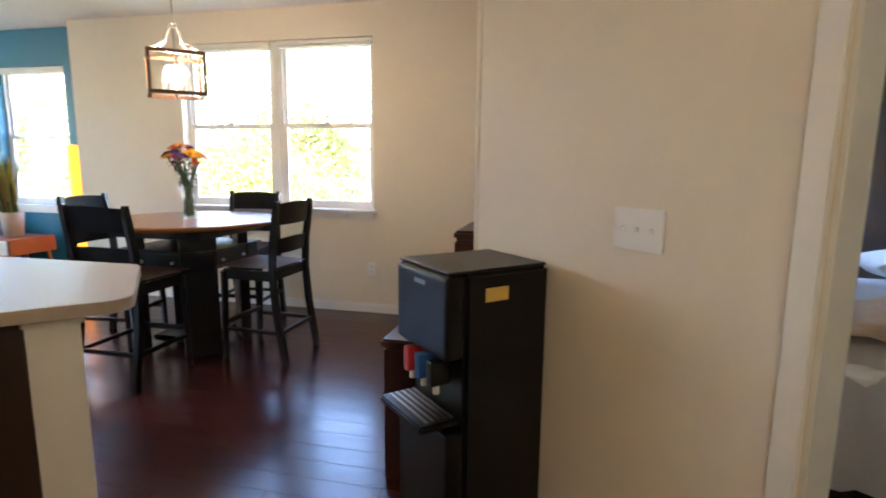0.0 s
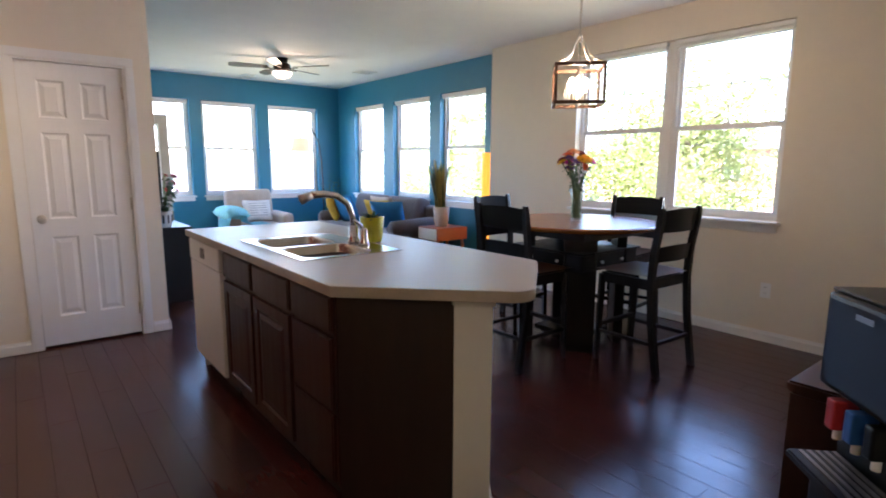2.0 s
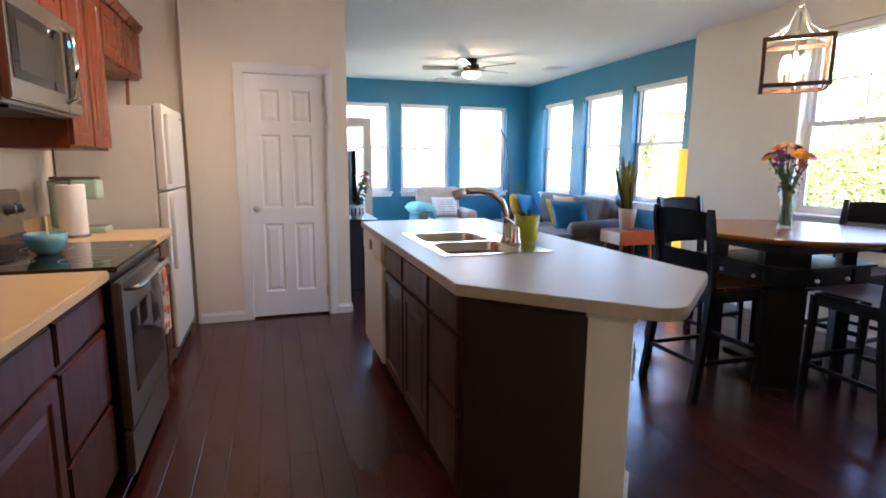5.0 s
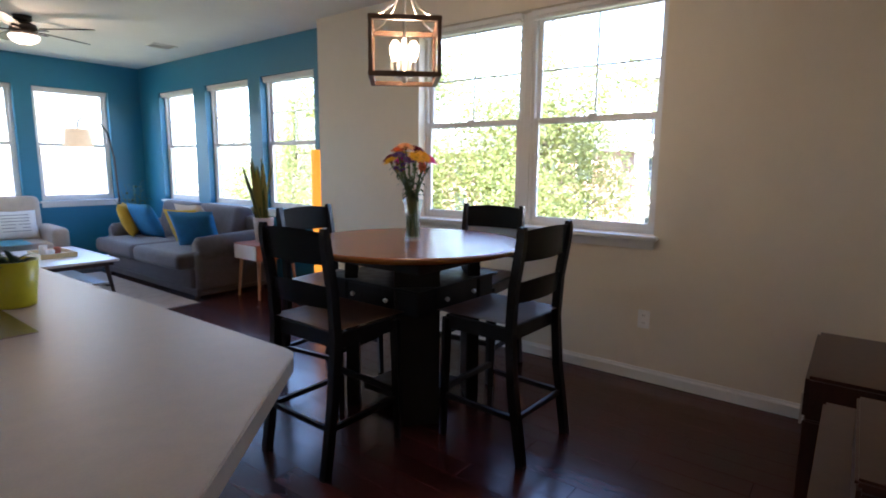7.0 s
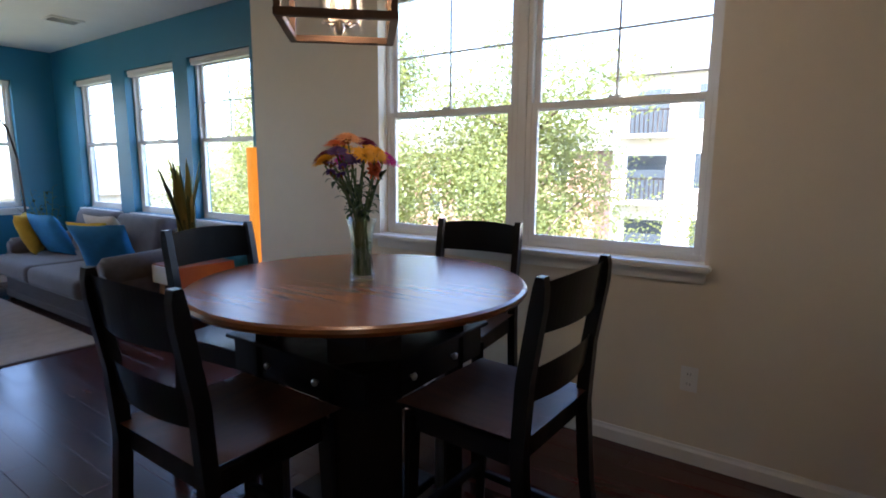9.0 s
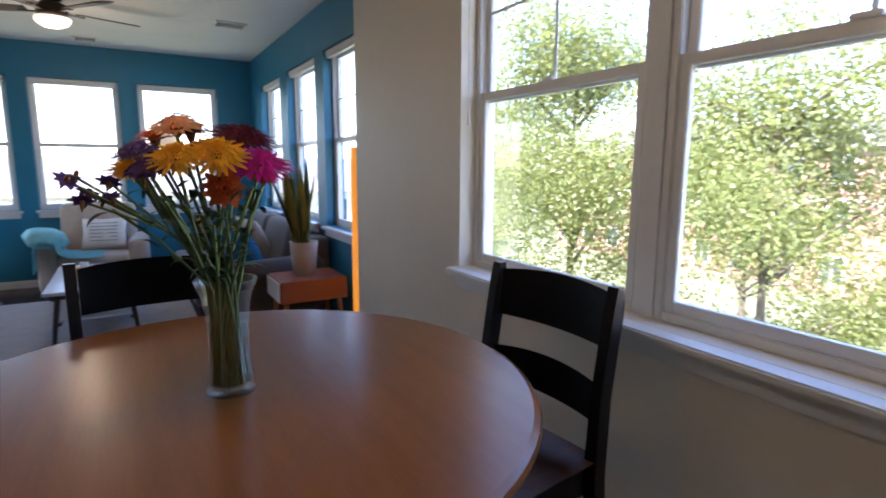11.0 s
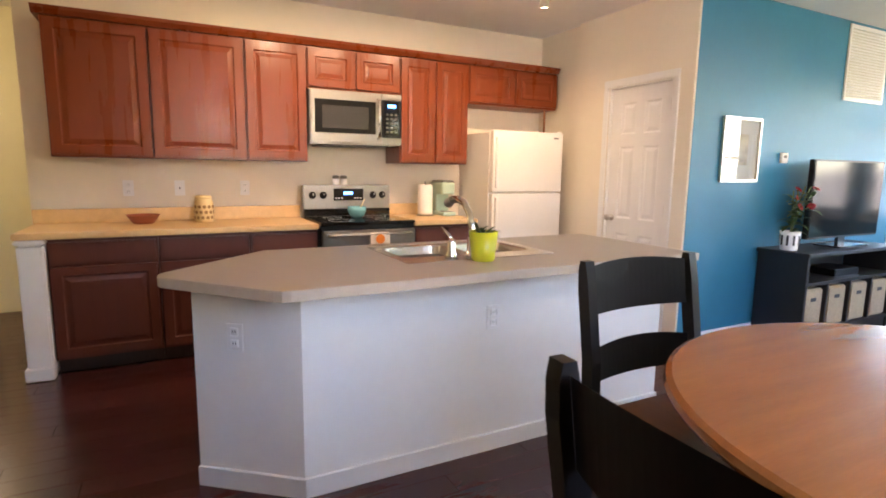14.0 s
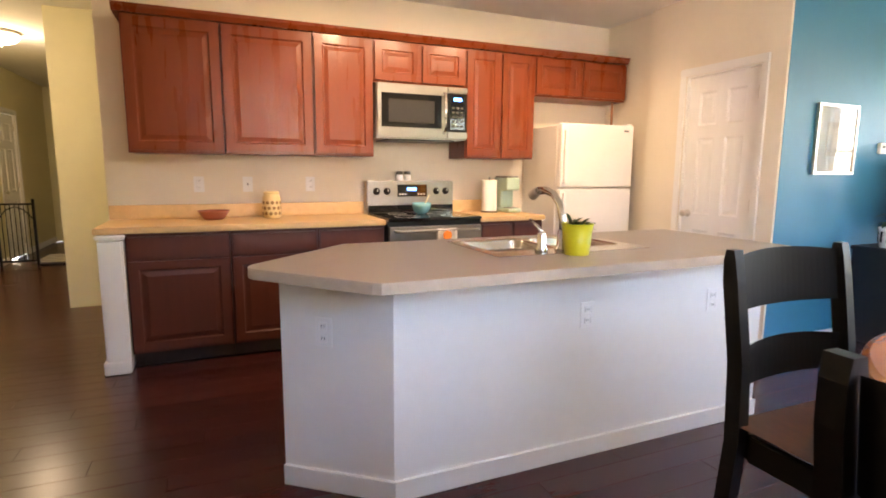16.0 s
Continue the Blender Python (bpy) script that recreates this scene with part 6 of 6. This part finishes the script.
cvt = thing("ceiling_vent", "small white ceiling air register", "vent", at=(3.80, 7.05, H), rz=0)
part("frame", boxes((-0.18, -0.09, -0.012, 0.18, -0.065, -0.001), (-0.18, 0.065, -0.012, 0.18, 0.09, -0.001), (-0.18, -0.064, -0.012, -0.155, 0.064, -0.001), (0.155, -0.064, -0.012, 0.18, 0.064, -0.001)), TRIM, cvt)
part("backing", boxes((-0.154, -0.064, -0.003, 0.154, 0.064, -0.001)), GREYBAR, cvt)
for i in range(6):
    part("slat", shift(boxes((-0.154, -0.009, -0.001, 0.154, 0.009, 0.001)), m=pose(0, -0.05 + i * 0.02, -0.008, 35)), TRIM, cvt)
cvt.scale = (0.75, 1.25, 1)
copy_thing(cvt, pose(2.6, 8.45, H) @ Matrix.Diagonal((0.75, 1.25, 1, 1)))
dm = thing("doormat", "small red patterned mat at the patio door", "mat", at=(0.66, 7.75, 0.001), rz=0)
part("mat", boxes((0, 0, 0, 0.5, 0.8, 0.01)), pm("red_mat", (0.3, 0.07, 0.04), 0.95, 0.4, 12, 0.6, 200), dm, bevel=0.003)
for i in range(5):
    part("stripe", boxes((0.05 + 0.09 * i, 0.05, 0.0102, 0.08 + 0.09 * i, 0.75, 0.0115)), ORANGEPR if i % 2 else BLUEFAB, dm)

# ---- ceiling fan ----
fn = thing("ceiling_fan", "dark bronze ceiling fan with a lit glass bowl", "ceiling fan", at=(FAN[0], FAN[1], H))
part("canopy", lathe([(0, -0.001), (0.075, -0.001), (0.07, -0.04), (0.055, -0.055), (0.0, -0.058)]), BRONZE, fn, smooth=True)
part("motor", lathe([(0, -0.055), (0.06, -0.057), (0.1, -0.075), (0.108, -0.12), (0.1, -0.155), (0.07, -0.165), (0, -0.166)]), BRONZE, fn, smooth=True)
part("light_bowl", lathe([(0.095, -0.167), (0.118, -0.172), (0.12, -0.19), (0.1, -0.218), (0.06, -0.238), (0, -0.244)]), FROST, fn, "lit frosted glass bowl", smooth=True)
for k in range(5):
    a = 20 + 72 * k
    b = bmesh.new()
    pts = [(0.17, -0.045), (0.56, -0.065), (0.62, -0.045), (0.63, 0.0), (0.62, 0.045), (0.56, 0.065), (0.17, 0.045)]
    b = prism(pts, -0.004, 0.004)
    bl = part("blade", shift(shift(b, m=pose(0, 0, -0.115, 11)), m=pose(0, 0, 0, 0, 0, a)), DARKLEG, fn, "dark wooden blade")
    part("blade_iron", shift(boxes((0.09, -0.018, -0.135, 0.22, 0.018, -0.127)), m=pose(0, 0, 0, 0, 0, a)), BRONZE, bl)
bulb_lamp("fan_light", FAN[0], FAN[1], H - 0.30, 1.2, WARM, 0.09)

# ---- hall ----
for x, y in ((-3.9, -0.72), (-1.3, -0.6)):
    hl = thing("ceiling_lamp", "frosted glass bowl ceiling lamp, lit", "ceiling light", "hall ceiling lamps", (x, y, H))
    part("rim", lathe([(0, -0.001), (0.17, -0.001), (0.175, -0.02), (0.165, -0.03), (0, -0.03)]), NICKEL, hl, smooth=True)
    part("glass_bowl", lathe([(0.16, -0.031), (0.155, -0.06), (0.12, -0.1), (0.05, -0.125), (0, -0.13)]), FROST, hl, "lit frosted bowl", smooth=True)
    part("finial", lathe([(0, -0.131), (0.012, -0.132), (0.01, -0.15), (0, -0.155)]), NICKEL, hl, smooth=True)
    bulb_lamp("hall_light", x, y, H - 0.24, 0.8, (1.0, 0.84, 0.56), 0.1)
gt = thing("safety_gate", "black metal safety gate across the hall", "gate", at=(-5.4, -1.39, 0))
part("post", boxes((0, 0.0, 0, 0.03, 0.03, 0.85)), BLACKPL, gt)
part("post", boxes((0, 0.4, 0, 0.03, 0.43, 0.88)), BLACKPL, gt)
for z in (0.06, 0.80):
    part("rail", boxes((0.005, 0.03, z, 0.025, 0.4, z + 0.025)), BLACKPL, gt)
part("arch", tube([(0.015, 0.03, 0.62), (0.015, 0.12, 0.74), (0.015, 0.215, 0.78), (0.015, 0.31, 0.74), (0.015, 0.4, 0.62)], 0.008, 8), BLACKPL, gt)
for i in range(7):
    part("bar", rod((0.015, 0.07 + i * 0.048, 0.085), (0.015, 0.07 + i * 0.048, 0.8), 0.006, seg=8), BLACKPL, gt)
part("threshold_bar", boxes((0, 0.43, 0.0, 0.03, 1.17, 0.025)), BLACKPL, gt)
for z in (1.45, 1.62):
    fr = thing("small_frame", "small dark picture frame on the hall end wall", "picture", "hall frames", (-8.2, -0.62, z), 90)
    part("frame", boxes((-0.06, -0.02, -0.07, 0.06, -0.001, 0.07)), BLACKPL, fr)
    part("print_area", boxes((-0.045, -0.0215, -0.055, 0.045, -0.0205, 0.055)), WHITEFAB, fr)
mt_ = thing("floor_mat", "striped grey mat on the hall floor", "mat", at=(-6.4, -1.1, 0.001))
part("mat", boxes((0, 0, 0, 0.8, 0.6, 0.01)), GREYBAR, mt_)
for i in range(5):
    part("stripe", boxes((0.05 + 0.16 * i, 0.02, 0.0102, 0.12 + 0.16 * i, 0.58, 0.0112)), WHITEFAB, mt_)

# ---- bedroom ----
bd = thing("bed", "bed with white bedding and a pale orange blanket", "bed", at=(1.95, -2.60, 0))
part("mattress", pad(0, 0, 0.25, 2.0, 1.7, 0.58, 0.08, 4), BEDCLOTH, bd, smooth=True)
part("frame", boxes((0.05, 0.05, 0.02, 1.95, 1.65, 0.26)), DARKLEG, bd)
b = bmesh.new()
n = 26
rows = []
for j in range(n):
    row = []
    for i, (dx, z) in enumerate(((0.0, 0.1), (-0.02, 0.3), (0.02, 0.5), (0.12, 0.62), (0.5, 0.66), (1.1, 0.66), (1.6, 0.64))):
        row.append(b.verts.new((dx - 0.05 + (0.035 * math.sin(j * 1.9) if z < 0.55 else 0), -0.05 + 1.8 * j / (n - 1), z + 0.02 * math.sin(j * 0.9 + i * 1.4))))
    rows.append(row)
for p, q in zip(rows, rows[1:]):
    for i in range(6):
        b.faces.new((p[i], p[i + 1], q[i + 1], q[i]))
bmesh.ops.solidify(b, geom=b.faces[:], thickness=0.03)
part("duvet", b, BEDCLOTH, bd, "rumpled white duvet", smooth=True)
b = bmesh.new()
rows = []
for j in range(n):
    row = []
    for i, (dx, z) in enumerate(((0.13, 0.67), (0.2, 0.7), (0.3, 0.71), (0.5, 0.71), (0.75, 0.71))):
        row.append(b.verts.new((dx - 0.06, 0.35 + 1.5 * j / (n - 1), z + 0.018 * math.sin(j * 1.1 + i * 1.9))))
    rows.append(row)
for p, q in zip(rows, rows[1:]):
    for i in range(4):
        b.faces.new((p[i], p[i + 1], q[i + 1], q[i]))
bmesh.ops.solidify(b, geom=b.faces[:], thickness=0.02)
part("blanket", b, BEDORANGE, bd, "pale orange blanket", smooth=True)
for y in (0.4, 1.25):
    part("bed_pillow", shift(cushion(0.45, 0.65, 0.2), 1.7, y, 0.72), BEDCLOTH, bd, smooth=True)

# ---- outdoors: upper floor, the ground lies two storeys below ----
GZ = -6.2
tagged(part("ground", boxes((-2500, -2500, GZ - 0.5, 2500, 2500, GZ)), GRASS), "grassy ground between the buildings", "ground", kind="structure")


def tree(at, height, spread, seed, leaves=2600):
    t = thing("tree", "leafy green deciduous tree outside the windows", "tree", "trees outside", at)
    rnd = random.Random(seed)
    part("trunk", tube([(0, 0, 0), (0.1, 0.05, height * 0.3), (-0.05, 0.1, height * 0.6), (0.0, 0.0, height * 0.9)], 0.16, 8, 0.03), BARK, t, smooth=True)
    tips = []
    for k in range(16):
        a, z0 = rnd.uniform(0, 6.28), height * rnd.uniform(0.3, 0.8)
        L = spread * rnd.uniform(0.55, 1.0) * (1.15 - 0.6 * z0 / height)
        p = Vector((0, 0, z0))
        q = Vector((math.cos(a) * L, math.sin(a) * L, z0 + L * rnd.uniform(0.35, 0.9)))
        m_ = p.lerp(q, 0.5) + Vector((0, 0, 0.1 * L))
        part("limb", tube([p, m_, q], 0.06, 6, 0.012), BARK, t, smooth=True)
        tips += [p.lerp(q, 0.45), p.lerp(q, 0.7), p.lerp(q, 0.9), q, q + Vector((rnd.uniform(-0.4, 0.4), rnd.uniform(-0.4, 0.4), rnd.uniform(0, 0.5)))]
    tips += [Vector((rnd.uniform(-0.4, 0.4), rnd.uniform(-0.4, 0.4), height * rnd.uniform(0.75, 1.05))) for _ in range(10)]
    verts, faces = [], []
    for i in range(int(leaves * 2.2)):
        c = rnd.choice(tips)
        g_ = 0.42 * spread / 2.2
        p = c + Vector((rnd.gauss(0, g_), rnd.gauss(0, g_), rnd.gauss(0, g_ * 0.8)))
        u = Vector((rnd.gauss(0, 1), rnd.gauss(0, 1), rnd.gauss(0, 0.7))).normalized()
        v = u.orthogonal().normalized()
        v = (v * math.cos(i) + u.cross(v) * math.sin(i))
        s = rnd.uniform(0.03, 0.062)
        k0 = len(verts)
        verts += [p - u * s, p + v * s * 0.55, p + u * s, p - v * s * 0.55]
        faces.append((k0, k0 + 1, k0 + 2, k0 + 3))
    me = bpy.data.meshes.new("crown")
    me.from_pydata([tuple(v) for v in verts], [], faces)
    me.materials.append(FOLIAGE)
    cr = new("crown", me)
    cr.parent = t
    tagged(cr, "crown of small green leaves", kind="stuff")
    return t


for k, (x, y, hgt, spr, lv) in enumerate([(12.2, 11.2, 12.2, 3.2, 26000), (13.0, 6.9, 10.2, 2.7, 22000), (12.0, 15.6, 10.5, 2.8, 16000), (15.0, 20.0, 9.6, 2.8, 10000), (22.0, 12.5, 8.6, 2.9, 7000), (16.0, 2.6, 6.6, 2.2, 9000), (3.6, 21.0, 6.2, 2.2, 5000), (-1.5, 23.0, 6.0, 2.2, 5000)]):
    tree((x, y, GZ), hgt, spr, k + 1, lv)


def building(at, rz, w, d, storeys, wall_mat, label, balcony_at=None):
    t = thing("apartment_building", label, "building", "buildings outside", at, rz)
    h = storeys * 2.9
    part("wall", boxes((0, 0, 0, w, d, h)), wall_mat, t)
    part("band", boxes((-0.05, -0.05, h * 0.64, w + 0.05, d + 0.05, h * 0.66)), SIDING, t)
    b = bmesh.new()
    v = [b.verts.new(c) for c in ((-0.5, -0.5, h), (w + 0.5, -0.5, h), (w + 0.5, d + 0.5, h), (-0.5, d + 0.5, h), (1.5, d / 2, h + 2.2), (w - 1.5, d / 2, h + 2.2))]
    for f in ((0, 1, 5, 4), (2, 3, 4, 5), (1, 2, 5), (3, 0, 4), (3, 2, 1, 0)):
        b.faces.new([v[i] for i in f])
    part("roof", b, ROOFING, t)
    n = int(w // 2.6)
    for s in range(storeys):
        for i in range(n):
            x, z = 0.8 + i * (w - 1.2) / n, s * 2.9 + 0.9
            if balcony_at is not None and abs(i - balcony_at) < 1:
                bc = part("balcony", boxes((x - 0.5, -1.3, z - 0.75, x + 2.0, -0.01, z - 0.6)), SIDING, t)
                part("glass_door", boxes((x - 0.1, -0.07, z - 0.6, x + 1.6, -0.001, z + 1.4)), DARKPANE, bc)
                part("railing", boxes((x - 0.5, -1.3, z + 0.35, x + 2.0, -1.24, z + 0.42), *[(x - 0.5 + 0.19 * q, -1.29, z - 0.6, x - 0.46 + 0.19 * q, -1.25, z + 0.35) for q in range(14)]), BRONZE, bc, "dark metal railing")
                continue
            wi = part("window", boxes((x - 0.07, -0.06, z - 0.07, x + 1.17, -0.001, z + 1.57)), TRIM, t)
            part("pane", boxes((x, -0.08, z, x + 0.53, -0.061, z + 1.5), (x + 0.57, -0.08, z, x + 1.1, -0.061, z + 1.5)), DARKPANE, wi)
    return t


building((38, 40, GZ), -90, 26, 12, 3, BRICKRED, "red brick apartment building with white windows")
building((27, 9.4, GZ), -90, 26, 12, 4, SIDING, "pale apartment building with white windows and balconies", 0)
building((-10, 36, GZ), 0, 30, 12, 2, SIDING, "pale apartment building across the lawn")
tagged(part("road", boxes((22, -120, GZ + 0.001, 28, 120, GZ + 0.02)), pm("asphalt", (0.05, 0.05, 0.05), 0.9, 0.2, 2)), "grey asphalt drive between buildings", "road", kind="structure")

# ---- floor planks ----
PW, PL = 0.127, 1.22
bm = bmesh.new()
box(bm, 0.0006, 0.0006, -0.011, PW - 0.0006, PL - 0.0008, 0.0)
bmesh.ops.bevel(bm, geom=[e for e in bm.edges if all(v.co.z > -0.001 for v in e.verts)], offset=0.0009, segments=1, affect="EDGES")
plank_mesh = bpy.data.meshes.new("plank")
bm.to_mesh(plank_mesh)
bm.free()
plank_mesh.materials.append(PLANK)
pv = np.array([v.co[:] for v in plank_mesh.vertices])
pf = [tuple(p.vertices) for p in plank_mesh.polygons]
rest_v, rest_f = [], []
for i in range(-62, 37):
    x = i * PW - 0.02
    off = ((i * 0.37) % 1.0) * PL
    for j in range(-5, 8):
        y = j * PL - off
        if x + PW < -8.2 or x > 4.33 or y > 8.87 or y + PL < -4.4:
            continue
        if x < -1.5 and y > 0.5:
            continue
        if -0.9 < x < 4.1 and -0.75 < y < 4.4:
            o = new("plank", plank_mesh)
            o.parent = base
            o.location = (x, y, 0)
        else:
            k0 = len(rest_v)
            rest_v += [(a + x, b_ + y, c) for a, b_, c in pv]
            rest_f += [tuple(k0 + k for k in f) for f in pf]
me = bpy.data.meshes.new("far_planks")
me.from_pydata(rest_v, [], rest_f)
me.materials.append(PLANK)
fp = new("far_planks", me)
fp.parent = base
tagged(fp, "dark laminate planks", kind="stuff")
